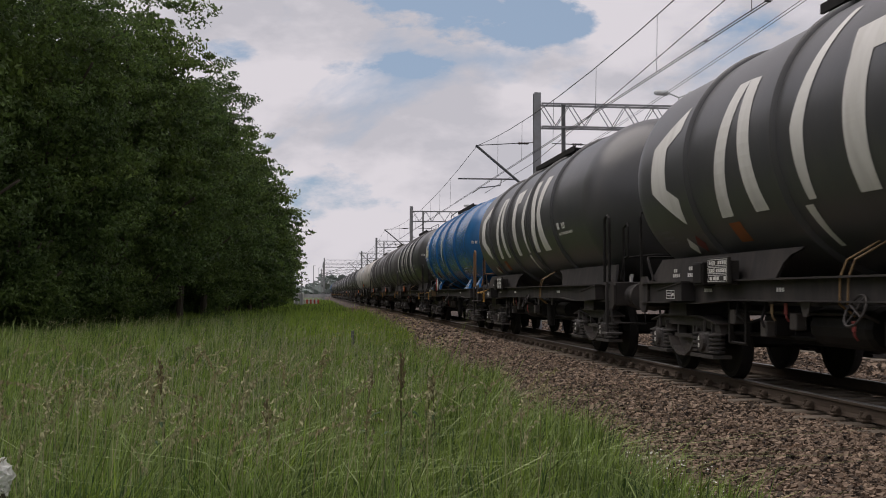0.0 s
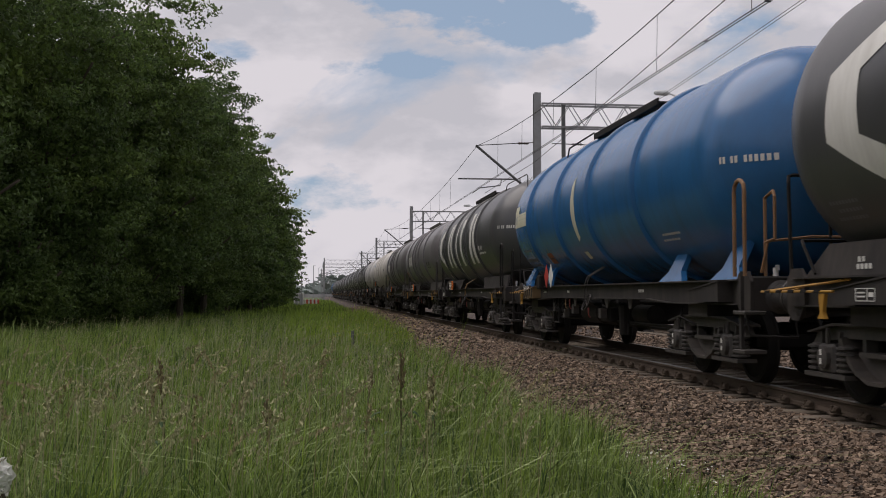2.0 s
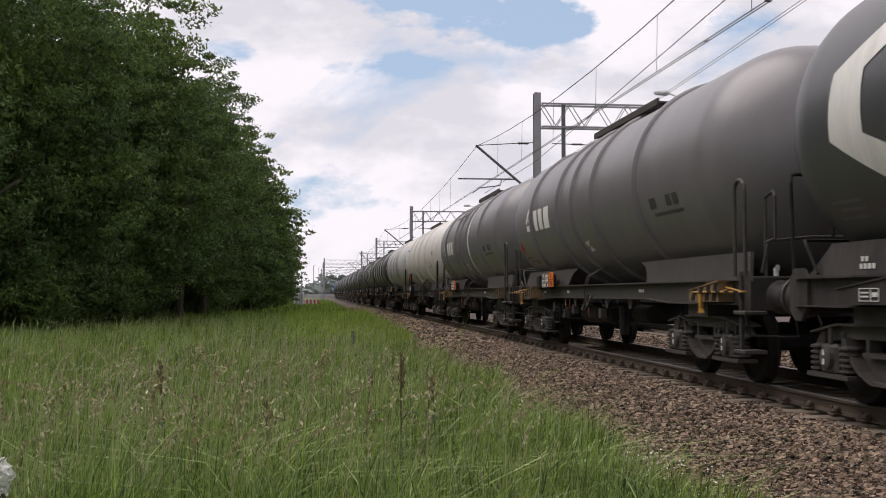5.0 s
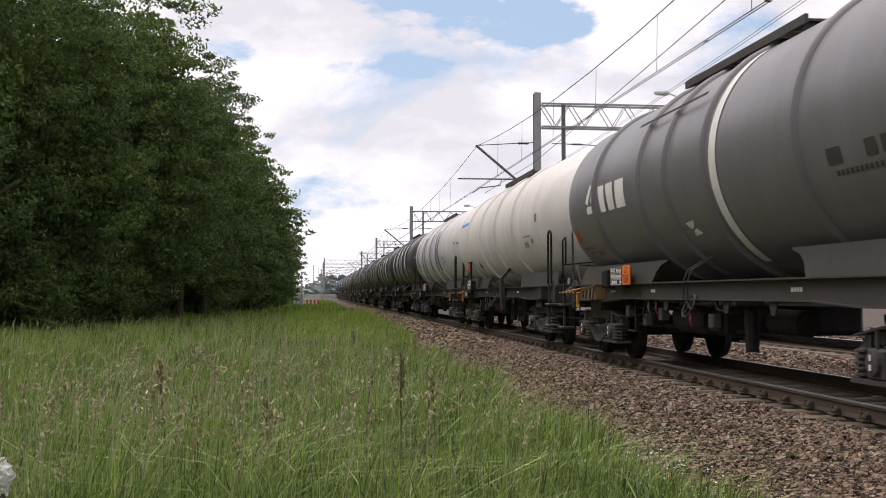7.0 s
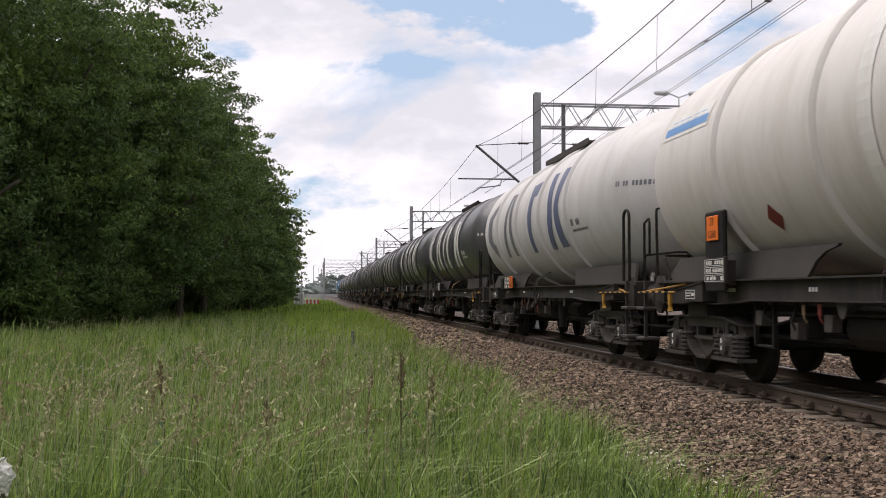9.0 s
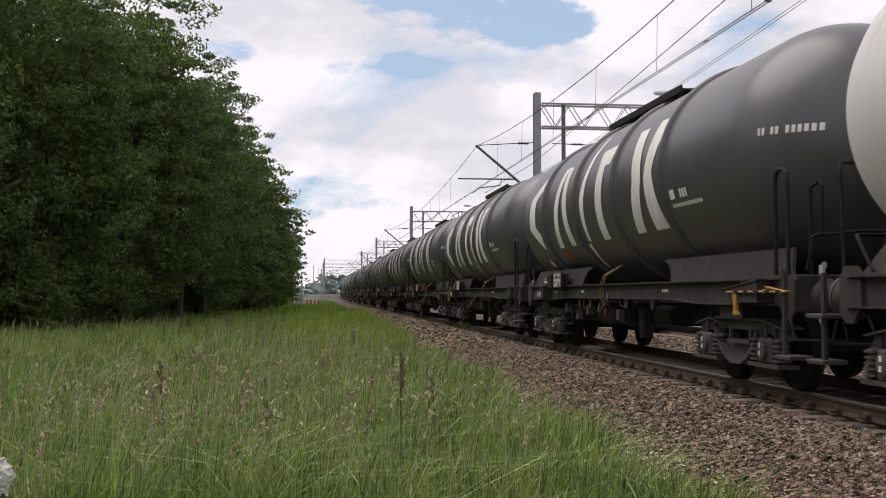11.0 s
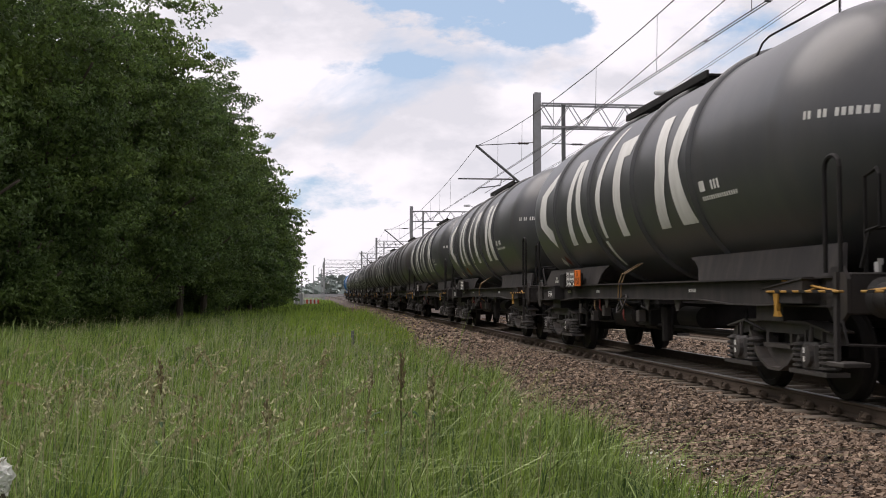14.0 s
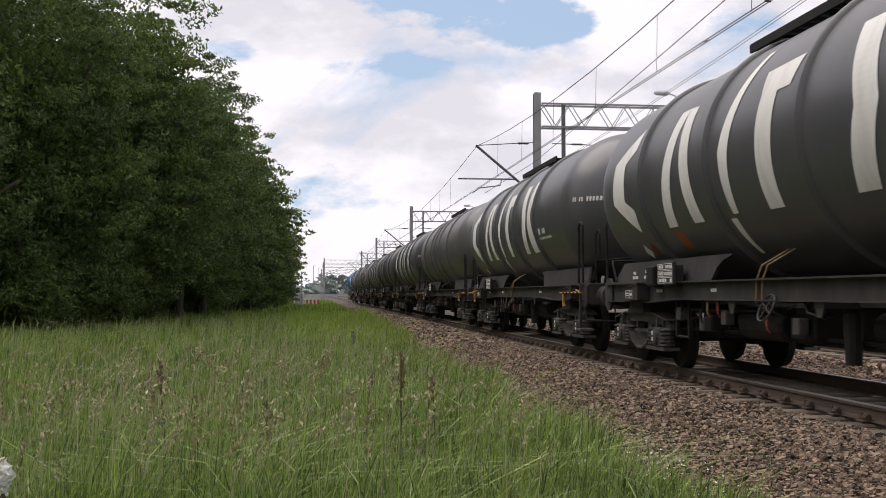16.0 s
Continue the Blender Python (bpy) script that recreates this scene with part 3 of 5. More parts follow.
flowers("yellow_flowers", 120, (2.4, 3.5, 8.2, 12.5), M_YELLOWFLOWER, "small yellow flowers at the foot of the bank", 0.011, 0.12)
flowers("yellow_flowers", 260, (0.3, 4.0, 24, 60), M_YELLOWFLOWER, "yellow rape flowers at the grass edge", 0.03, 0.62)
flowers("poppies", 2, (2.36, 2.5, 7.7, 8.0), M_POPPY, "red poppies in the grass", 0.04, 0.34)
blades("bank_weeds", 1000, (2.4, 3.9, 7.0, 10.8), 0.3, 0.008, M_GRASS, "thin weeds growing through the ballast", 1.0, 0.3)


def build_stake():
    """A short stake with a scrap of white film caught on it, and a small post at the bank."""
    st = thing("marker_stake", "short stake with crumpled white plastic film caught on it", "stake", m=pose(-1.83, 6.75, GROUND - 0.05, 3, -2, 0))
    bm = B()
    lathe(bm, [(0, 0.02), (0.66, 0.017), (0.68, 0.008)], 8, "z")
    part("pole", bm, M_BARK, st)
    bm = B()
    lathe(bm, [(0.6 + 0.2 * k / 16, 0.015 + 0.042 * math.sin(math.pi * k / 16)) for k in range(17)], 20, "z")
    for v in bm.verts:
        v.co += Vector((random.uniform(-1, 1), random.uniform(-1, 1), random.uniform(-1, 1))) * 0.02
    part("plastic_film", bm, M_PETAL, st, "crumpled white plastic")
    bm = B()
    box(bm, -0.04, 0.04, -0.04, 0.04, 0, 0.72, 0.015)
    ob = tagged(part("stone_post", bm, M_STEELDARK), "small grey stone post at the bank's foot", "post")
    ob.matrix_basis = pose(1.07, 30.0, GROUND)


build_stake()


# ---- trees ----
def tree_meshes(seed, height, radius, leaves, leaf, base=0.12):
    r = np.random.default_rng(seed)
    bm = B()
    top = height * 0.8
    tube(bm, [(0, 0, -0.3), (0.1, 0.05, height * 0.2), (-0.1, 0.1, height * 0.45), (0.1, 0, top)], 0.2, 8)
    for v in bm.verts:
        k = 1.25 - 0.95 * max(0, v.co.z) / top
        v.co.x, v.co.y = v.co.x * k, v.co.y * k
    for i in range(11):
        a, z = i * 2.4, height * (0.18 + 0.055 * i)
        d = radius * r.uniform(0.45, 0.72)
        p = [(0, 0, z), (math.cos(a) * d * 0.45, math.sin(a) * d * 0.45, z + 0.9), (math.cos(a) * d, math.sin(a) * d, z + 1.6 + r.uniform(0, 1))]
        tube(bm, p, 0.055, 5)
    bmesh.ops.recalc_face_normals(bm, faces=bm.faces[:])
    trunk = bpy.data.meshes.new("trunk")
    bm.to_mesh(trunk), bm.free()
    trunk.materials.append(M_BARK)
    # the crown: clumps of leaves, densest near its uneven outside
    n_l, per = 40, 11
    n_c = n_l * per
    u = r.normal(0, 1, (n_l, 3))
    u /= np.linalg.norm(u, axis=1)[:, None]
    u[:, 2] = np.linspace(-0.95, 0.98, n_l)
    flat = np.sqrt(np.maximum(0.08, 1 - u[:, 2] ** 2 * 0.85))
    ang = np.arange(n_l) * 2.4 + r.uniform(-0.4, 0.4, n_l)
    out_ = r.uniform(0.58, 0.84, n_l)
    lobe = np.stack([np.cos(ang) * flat * out_ * radius, np.sin(ang) * flat * out_ * radius, u[:, 2] * height * (0.47 - base / 2) + height * (0.5 + base / 2)], 1)
    lr = r.uniform(0.22, 0.36, n_l) * radius
    w_ = np.repeat(np.arange(n_l), per)
    v_ = r.normal(0, 1, (n_c, 3))
    v_ /= np.linalg.norm(v_, axis=1)[:, None]
    c = lobe[w_] + v_ * (lr[w_] * r.uniform(0.55, 1.08, n_c))[:, None] * (1.05, 1.05, 1.0)
    c[:, 2] = np.maximum(c[:, 2], 0.4)
    size = r.uniform(0.5, 1.25, n_c) * radius * 0.125
    which = r.integers(0, n_c, leaves)
    d = r.normal(0, 1, (leaves, 3))
    d /= np.linalg.norm(d, axis=1)[:, None]
    d[:, 2] = d[:, 2] * 0.7 + 0.1
    p = c[which] + d * (size[which] * r.uniform(0.55, 1.05, leaves))[:, None] * (1.15, 1.15, 0.8)
    s = leaf * r.uniform(0.6, 1.35, leaves)[:, None]
    # a dense heart, so that little sky shows through
    k = int(leaves * 0.27)
    e = r.normal(0, 1, (k, 3))
    e /= np.linalg.norm(e, axis=1)[:, None]
    e *= r.uniform(0.2, 1.0, k)[:, None] ** 0.5
    p[:k] = e * (radius * 0.66, radius * 0.66, height * (0.45 - base / 2)) + (0, 0, height * (0.5 + base / 2))
    p[:k, 2] = np.maximum(p[:k, 2], 0.3)
    s[:k] *= 1.5
    nrm = d + r.normal(0, 0.9, (leaves, 3))
    nrm /= np.linalg.norm(nrm, axis=1)[:, None]
    t = np.cross(nrm, r.normal(0, 1, (leaves, 3)))
    t /= np.linalg.norm(t, axis=1)[:, None]
    b = np.cross(nrm, t)
    V = np.stack([p - t * s, p + b * s * 0.55 - nrm * s * 0.15, p + t * s, p - b * s * 0.55 - nrm * s * 0.15], 1).reshape(-1, 3)
    F = np.array([(0, 1, 2), (0, 2, 3)])[None] + (np.arange(leaves) * 4)[:, None, None]
    return trunk, soup("crown", V, F.reshape(-1, 3), M_LEAF)


def build_trees():
    shapes = ((15.5, 5.2, 0.06), (14, 4.6, 0.05), (17, 5.6, 0.07))
    kinds = [tree_meshes(3 + k, h, r, 56000 if k == 0 else (60000 if k == 2 else 40000), 0.092, b) for k, (h, r, b) in enumerate(shapes)]
    plain = [tree_meshes(3 + k, h, r, 13000, 0.19, b) for k, (h, r, b) in enumerate(shapes)]
    low, low_fine = tree_meshes(21, 4.2, 3.0, 5000, 0.15, 0.0), tree_meshes(21, 4.2, 3.0, 15000, 0.09, 0.0)
    back = tree_meshes(33, 15, 5.4, 9000, 0.26, 0.03)
    for i in range(16):
        t = thing("forest_tree", "dark broadleaf tree inside the forest", "tree", "trees inside the forest")
        part("trunk", back[0], None, t)
        part("crown", back[1], None, t)
        t.matrix_basis = pose(-23 - 7.5 * (i % 3) + 0.075 * (48 + 9 * (i // 2)), 44 + 9 * (i // 2) + 4 * (i % 2), GROUND, 0, 0, 53 * i) @ Matrix.Scale(1.0 + 0.08 * (i % 3), 4)
    for i in range(11):
        t = thing("forest_tree", "dark broadleaf tree along the meadow", "tree", "trees inside the forest")
        part("trunk", plain[i % 3][0], None, t)
        part("crown", plain[i % 3][1], None, t)
        t.matrix_basis = pose(-25.5 + 0.1 * (33 - 8 * i) - 1.5 * (i % 2), 33 - 8 * i, GROUND, 0, 0, 71 * i) @ Matrix.Scale(0.8, 4)
    spots = [(-16.0, 44, 2, 1.15), (-12.2, 51, 2, 0.99), (-21, 52, 1, 1.4), (-10.3, 60, 0, 1.19), (-16, 62, 2, 1.1), (-8.5, 69, 2, 0.97), (-8.0, 79, 0, 1.04),
             (-7.0, 88, 1, 1.0), (-12.5, 84, 2, 1.0), (-5.9, 99, 0, 0.9), (-5.4, 110, 1, 0.86), (-10, 112, 0, 1.0), (-5.3, 124, 1, 0.8), (-4.6, 140, 1, 0.74), (-5.6, 158, 1, 0.74),
             (-25, 44, 0, 1.2), (-19, 76, 2, 1.05), (-14.5, 94, 2, 1.0), (-10.5, 128, 0, 0.95), (-10.5, 150, 2, 0.85)]
    for i, (x, y, k, s) in enumerate(spots):
        t = thing("oak_tree", "dense dark green broadleaf tree at the forest edge", "tree", "trees of the forest edge")
        mesh = (kinds if i in (0, 1, 3, 5, 6) else plain)[k]
        part("trunk", mesh[0], None, t)
        part("crown", mesh[1], None, t)
        t.matrix_basis = pose(x, y, GROUND, 0, 0, 67 * i) @ Matrix.Scale(s, 4)
    for i, (x, y, s) in enumerate([(-12.6, 47.0, 0.95), (-11.0, 55, 0.85), (-14.6, 44, 0.8), (-17.0, 42, 1.1), (-10.6, 64, 0.75), (-8.6, 82, 0.7), (-7.3, 99, 0.8), (-6.4, 120, 0.9), (-5.8, 142, 1.0), (-5.6, 160, 1.1), (-20, 48, 1.2), (-17.5, 52, 1.1), (-15.5, 58, 1.1), (-18.5, 60, 1.2), (-14, 66, 1.1), (-13, 74, 1.1), (-16.5, 70, 1.2), (-12, 83, 1.1), (-11, 95, 1.1), (-9.5, 108, 1.1)]):
        t = thing("forest_shrub", "leafy dark green shrub under the forest edge", "shrub", "shrubs of the forest edge")
        mesh = low_fine if i < 5 else low
        part("stem", mesh[0], None, t)
        part("foliage", mesh[1], None, t)
        t.matrix_basis = pose(x, y, GROUND - 0.1, 0, 0, 41 * i) @ Matrix.Scale(s, 4)


build_trees()


# ---- overhead line ----
def lattice(bm, x0, x1, y, z0, z1, n, r=0.028, depth=0.5):
    """A truss beam: four chords and zigzag bracing."""
    for yy in (y - depth / 2, y + depth / 2):
        for z in (z0, z1):
            box(bm, x0, x1, yy - r, yy + r, z - r * 1.2, z + r * 1.2)
        step = (x1 - x0) / n
        for i in range(n):
            a, b = x0 + i * step, x0 + (i + 1) * step
            p = ((a, z0), (b, z1)) if i % 2 else ((a, z1), (b, z0))
            tube(bm, [(p[0][0], yy, p[0][1]), (p[1][0], yy, p[1][1])], r * 0.75, 4)
    for i in range(0, n + 1, 2):
        x = x0 + (x1 - x0) * i / n
        for z in (z0, z1):
            tube(bm, [(x, y - depth / 2, z), (x, y + depth / 2, z)], r * 0.6, 4)


def h_post(bm, x, y, z0, z1, w, d):
    box(bm, x - w / 2, x + w / 2, y - d / 2, y - d / 2 + 0.03, z0, z1)
    box(bm, x - w / 2, x + w / 2, y + d / 2 - 0.03, y + d / 2, z0, z1)
    box(bm, x - 0.02, x + 0.02, y - d / 2 + 0.03, y + d / 2 - 0.03, z0, z1)


def build_portal(y, x_mast, x_far, height, cantilever=True, extra=True):
    p = thing("catenary_portal", "grey steel catenary portal with a lattice beam over the tracks", "mast", "catenary portals along the line", pose(0, y, 0))
    bm = B()
    h_post(bm, x_mast, 0, GROUND, height, 0.26, 0.3)
    part("mast", bm, M_STEEL, p)
    bm = B()
    h_post(bm, x_far, 0, GROUND, height, 0.26, 0.3)
    part("mast", bm, M_STEEL, p)
    bm = B()
    lattice(bm, x_mast + 0.15, x_far - 0.15, 0, height - 1.35, height - 0.45, 2 * int((x_far - x_mast) / 1.1))
    part("lattice_beam", bm, M_STEEL, p)
    if extra:
        bm = B()
        box(bm, x_mast + 0.99, x_mast + 1.12, -0.07, 0.07, GROUND, height - 0.4)
        part("inner_post", bm, M_STEELDARK, p, "thin dark steel post")
        for lx in (x_mast + 5.3, x_mast + 6.2):
            bm = B()
            tube(bm, [(x_mast + 5.75, 0, height - 0.45), (x_mast + 5.75, 0, height - 0.05), (lx, 0, height + 0.12)], 0.03, 6)
            lathe(bm, [(-0.32, 0.04), (-0.25, 0.1), (0.2, 0.12), (0.3, 0.05)], 8, "x", (lx + (0.25 if lx > x_mast + 5.75 else -0.25), 0, height + 0.12))
            part("floodlight", bm, M_LAMPGLASS, p, "pale streetlight head on the beam")
    if cantilever:
        bm = B()
        tip = (TRACK - 0.05, 0, 6.85)
        tube(bm, [tip, (x_mast - 0.6, 0, 5.35), (x_mast - 0.1, 0, 4.95)], 0.05, 6)
        tube(bm, [tip, (x_mast - 0.15, 0, 7.0)], 0.018, 5)
        tube(bm, [(TRACK - 0.75, 0, 5.55), (x_mast - 0.85, 0, 5.55)], 0.03, 6)
        tube(bm, [(TRACK - 0.2, 0, 5.0), (TRACK + 0.1, 0, 5.2), (TRACK + 0.9, 0, 5.3), (TRACK + 0.95, 0, 5.55)], 0.022, 5)
        part("cantilever", bm, M_STEELDARK, p, "slanting cantilever strut with registration arm")
        for k, (ix, iz) in enumerate(((x_mast - 0.55, 6.96), (x_mast - 0.35, 5.15))):
            bm = B()
            lathe(bm, [(-0.22, 0.02)] + [(-0.2 + 0.05 * j, 0.055 if j % 2 else 0.025) for j in range(9)] + [(0.22, 0.02)], 8, "x", (ix, 0, iz))
            part("insulator", bm, M_INSUL, p, "ribbed brown insulator")
        bm = B()
        tube(bm, [(x_mast + 0.6, 0, 6.98), (x_mast + 3.4, 0, 6.9)], 0.02, 5)
        lathe(bm, [(-0.25, 0.02)] + [(-0.2 + 0.05 * j, 0.055 if j % 2 else 0.025) for j in range(9)] + [(0.25, 0.02)], 8, "x", (x_mast + 1.6, 0, 6.955))
        part("cross_tie", bm, M_STEELDARK, p, "insulated cross tie wire")
    return p


MASTS = [40.6, 94.9, 149.0, 196.0]
for k, my in enumerate(MASTS):
    build_portal(my, 8.6, 26.0, 8.95)
for my in (232.0, 262.0, 330.0):
    build_portal(my, 2.1, 30.0, 8.9, True, False)


def sagging(y0, y1, z, sag, n=10):
    return [(y0 + (y1 - y0) * i / n, z - sag * 4 * (i / n) * (1 - i / n)) for i in range(n + 1)]


def build_wires():
    stops = [6.4] + MASTS + [250.0]
    sags = [0.67, 0.8, 0.8, 0.7, 0.7]
    w = thing("catenary_wire", "overhead line wires above the near track with droppers", "wire")
    for (y0, y1), sag in zip(zip(stops, stops[1:]), sags):
        bm = B()
        pts = sagging(y0, y1, 6.84, sag)
        tube(bm, [(TRACK, y, z) for y, z in pts], 0.010, 4)
        part("messenger_wire", bm, M_WIRE, w)
        for dx in (-0.03, 0.03):
            bm = B()
            tube(bm, [(TRACK - 0.02 + dx, y0, 5.15), (TRACK - 0.02 + dx, y1, 5.15)], 0.008, 4)
            part("contact_wire", bm, M_WIRE, w)
        y = y0 + 8.1
        while y < y1 - 2.0:
            z = 6.84 - sag * 4 * (y - y0) / (y1 - y0) * (y1 - y) / (y1 - y0)
            bm = B()
            tube(bm, [(TRACK, y, z), (TRACK - 0.02, y, 5.15)], 0.006, 4)
            y += 4.28
            part("dropper", bm, M_WIRE, w)
    bm = B()
    tube(bm, [(TRACK - 0.05, 6.4, 6.1), (TRACK, 15.5, 5.61), (TRACK, 22.6, 5.22), (TRACK + 0.25, 31, 5.02), (TRACK + 0.3, 40.6, 5.0)], 0.008, 4)
    part("overlap_wire", bm, M_WIRE, w)
    for y in (13.95, 16.3):
        part("wire_clamp", lathe(B(), [(-0.05, 0.008), (-0.04, 0.016), (0.04, 0.016), (0.05, 0.008)], 8, "x", (TRACK - 0.02, y, 5.15)), M_WIRE, w)
    for dx in (0.0, 0.09):
        bm = B()
        tube(bm, [(9.0 + dx, y, zz) for y, zz in ((4.4, 7.15), (18.7, 6.58), (22.4, 6.43), (25.8, 6.32), (32.0, 6.13), (38.6, 6.0))], 0.006, 4)
        for y0, y1 in zip(stops[1:], stops[2:]):
            tube(bm, [(9.0 + dx, y, zz) for y, zz in sagging(y0 - 2, y1 - 2, 6.0, 0.12)], 0.006, 4)
        tagged(part("feeder_wire", bm, M_WIRE), "thin dark feeder wire strung along the masts", "wire")


build_wires()


# ---- distance ----
def build_distance():
    bm = B()
    box(bm, -0.7, 0.7, -0.4, 0.4, 0, 1.9, 0.03)
    c = thing("relay_cabinet", "pale relay cabinet beside the line", "cabinet", m=pose(-2.15, 150, GROUND))
    part("body", bm, M_CABIN, c)
    bm = B()
    box(bm, -0.55, -0.05, -0.43, -0.405, 0.2, 1.7)
    box(bm, 0.05, 0.55, -0.43, -0.405, 0.2, 1.7)
    part("door", bm, M_CONCRETE, c)
    b = thing("crossing_barrier", "red and white level crossing barrier", "barrier", m=pose(-0.4, 152, GROUND))
    for i in range(8):
        bm = B()
        box(bm, -1.0 + 0.26 * i, -0.75 + 0.26 * i, -0.05, 0.05, 0.35, 0.95)
        part("panel", bm, M_RED if i % 2 else M_CABIN, b)
    for x, y, h in ((-1.75, 148, 4.7), (-0.2, 240, 8.0), (1.2, 300, 9.0)):
        l = thing("street_lamp", "slim grey lamp post near the crossing", "lamp post", "lamp posts near the crossing", pose(x, y, GROUND))
        bm = B()
        tube(bm, [(0, 0, 0), (0, 0, h)], 0.07, 6)
        part("pole", bm, M_STEEL, l)
        bm = B()
        box(bm, -0.1, 0.5, -0.1, 0.1, h, h + 0.12, 0.03)
        part("head", bm, M_LAMPGLASS, l)
    bm = B()
    box(bm, -60, 90, 0, 12, 0, 1.7)
    wall = part("platform_building", bm, M_CONCRETE)
    wall.matrix_basis = pose(0, 520, GROUND)
    tagged(wall, "long pale low building in the hazy distance", "building")
    r = np.random.default_rng(5)
    n = 26000
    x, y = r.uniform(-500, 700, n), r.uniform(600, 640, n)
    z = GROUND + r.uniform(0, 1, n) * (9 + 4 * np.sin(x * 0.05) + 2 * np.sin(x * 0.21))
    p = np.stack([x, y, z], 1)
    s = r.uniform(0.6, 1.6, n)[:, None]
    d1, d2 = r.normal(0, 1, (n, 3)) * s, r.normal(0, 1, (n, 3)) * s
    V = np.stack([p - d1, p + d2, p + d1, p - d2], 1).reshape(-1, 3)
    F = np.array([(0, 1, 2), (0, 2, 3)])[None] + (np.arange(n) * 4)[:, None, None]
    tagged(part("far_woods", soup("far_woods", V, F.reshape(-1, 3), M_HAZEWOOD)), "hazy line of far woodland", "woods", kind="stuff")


build_distance()


# ---- tank wagons ----
TANK_Z, TANK_R, TANK_END, DISH = 2.77, 1.50, 7.2, 1.3
STORE = {}


def shared(key, name, build, mat, parent, label="", smooth=False):
    """A part whose mesh is built once and then used by every wagon."""
    if key not in STORE:
        ob = part(name, build(B()), mat, parent, label, smooth)
        STORE[key] = ob.data
    else:
        ob = part(name, STORE[key], None, parent, label)
    return tagged(ob, kind="stuff") if name in ("marking", "number_bars", "digits") else ob


def tank_radius(y):
    """Radius of the tank at a place along it: straight, with long domed ends."""
    k = max(0.0, abs(y) - (TANK_END - DISH)) / DISH
    return TANK_R * math.sqrt(max(0.0, 1 - k * k))


def on_tank(bm, quad, lift=0.006, n=12, m=2):
    """A painted patch on the tank's side; corners are (place along the wagon, degrees up from the middle): two at one end, then the two opposite."""
    (ya, aa), (yb, ab), (yc, ac), (yd, ad) = quad
    rows = []
    for i in range(n + 1):
        u = i / n
        row = []
        for j in range(m + 1):
            v = j / m
            y = (ya + (yb - ya) * v) * (1 - u) + (yd + (yc - yd) * v) * u
            a = radians((aa + (ab - aa) * v) * (1 - u) + (ad + (ac - ad) * v) * u)
            r = tank_radius(y) + lift
            row.append(bm.verts.new((-r * math.cos(a), y, TANK_Z + r * math.sin(a))))
        rows.append(row)
    for p, q in zip(rows, rows[1:]):
        for j in range(m):
            bm.faces.new((p[j], p[j + 1], q[j + 1], q[j]))
    return bm


def bars_on_tank(bm, y0, y1, a0, a1, n, gap=0.35):
    """Writing too small to read: a row of plain bars."""
    step = (y1 - y0) / n
    for i in range(n):
        on_tank(bm, [(y0 + i * step, a0), (y0 + (i + 1 - gap) * step, a0), (y0 + (i + 1 - gap) * step, a1), (y0 + i * step, a1)], n=2, m=1)
    return bm


def tank_body(bm, rings):
    r, half = TANK_R, TANK_END
    prof = [(-half + DISH * (1 - math.sin(math.pi / 2 * i / 12)), max(r * math.cos(math.pi / 2 * i / 12), 0.02)) for i in range(12, -1, -1)][::-1]
    prof.sort()
    ends = [(-s_, q) for s_, q in reversed(prof)]
    ring_prof = []
    for y in sorted(rings):
        ring_prof += [(y - 0.075, r), (y - 0.06, r + 0.03), (y - 0.03, r + 0.055), (y + 0.03, r + 0.055), (y + 0.06, r + 0.03), (y + 0.075, r)]
    return lathe(bm, prof + ring_prof + ends, 80, "y", (0, 0, TANK_Z))


def bogie_side(bm, x):
    """Cast side frame: arched top bar, hanging trough below it, open windows between."""
    top = [(-1.34, 0.58), (-1.24, 0.70), (-0.78, 0.78), (-0.3, 0.79), (0.3, 0.79), (0.78, 0.78), (1.24, 0.70), (1.34, 0.58)]
    low = [(1.2, 0.60), (0.75, 0.655), (0.3, 0.665), (-0.3, 0.665), (-0.75, 0.655), (-1.2, 0.60)]
    slab(bm, top + low, x - 0.06, x + 0.06)
    slab(bm, [(-1.32, 0.70), (-0.78, 0.785), (0.78, 0.785), (1.32, 0.70), (1.32, 0.72), (0.78, 0.81), (-0.78, 0.81), (-1.32, 0.72)], x - 0.13, x + 0.13)
    belly = [(-0.66, 0.64), (-0.55, 0.47), (-0.36, 0.33), (-0.14, 0.25), (0.14, 0.25), (0.36, 0.33), (0.55, 0.47), (0.66, 0.64)]
    slab(bm, belly + [(y * 0.93, z + 0.035) for y, z in belly[::-1]], x - 0.13, x + 0.13)
    slab(bm, [(-0.58, 0.52), (-0.36, 0.36), (-0.14, 0.28), (0.14, 0.28), (0.36, 0.36), (0.58, 0.52), (0.3, 0.5), (-0.3, 0.5)], x + 0.0, x + 0.05)
    box(bm, x - 0.09, x + 0.09, -0.34, 0.34, 0.50, 0.545)
    for s in (-1, 1):
        box(bm, x - 0.06, x + 0.06, s * 0.3 - 0.03, s * 0.3 + 0.03, 0.5, 0.7)
    return bm


def axlebox(bm):
    box(bm, -0.15, 0.1, -0.17, 0.17, 0.30, 0.60, 0.03)
    lathe(bm, [(-0.2, 0.07), (-0.19, 0.11), (-0.14, 0.12), (0.0, 0.12)], 12, "x", (0, 0, 0.46))
    box(bm, -0.17, 0.08, -0.42, 0.42, 0.265, 0.31)
    box(bm, -0.10, 0.02, -0.2, -0.17, 0.31, 0.72)
    box(bm, -0.10, 0.02, 0.17, 0.2, 0.31, 0.72)
    tube(bm, [(-0.12, 0, 0.60), (-0.12, 0, 0.76)], 0.025, 6)
    return bm


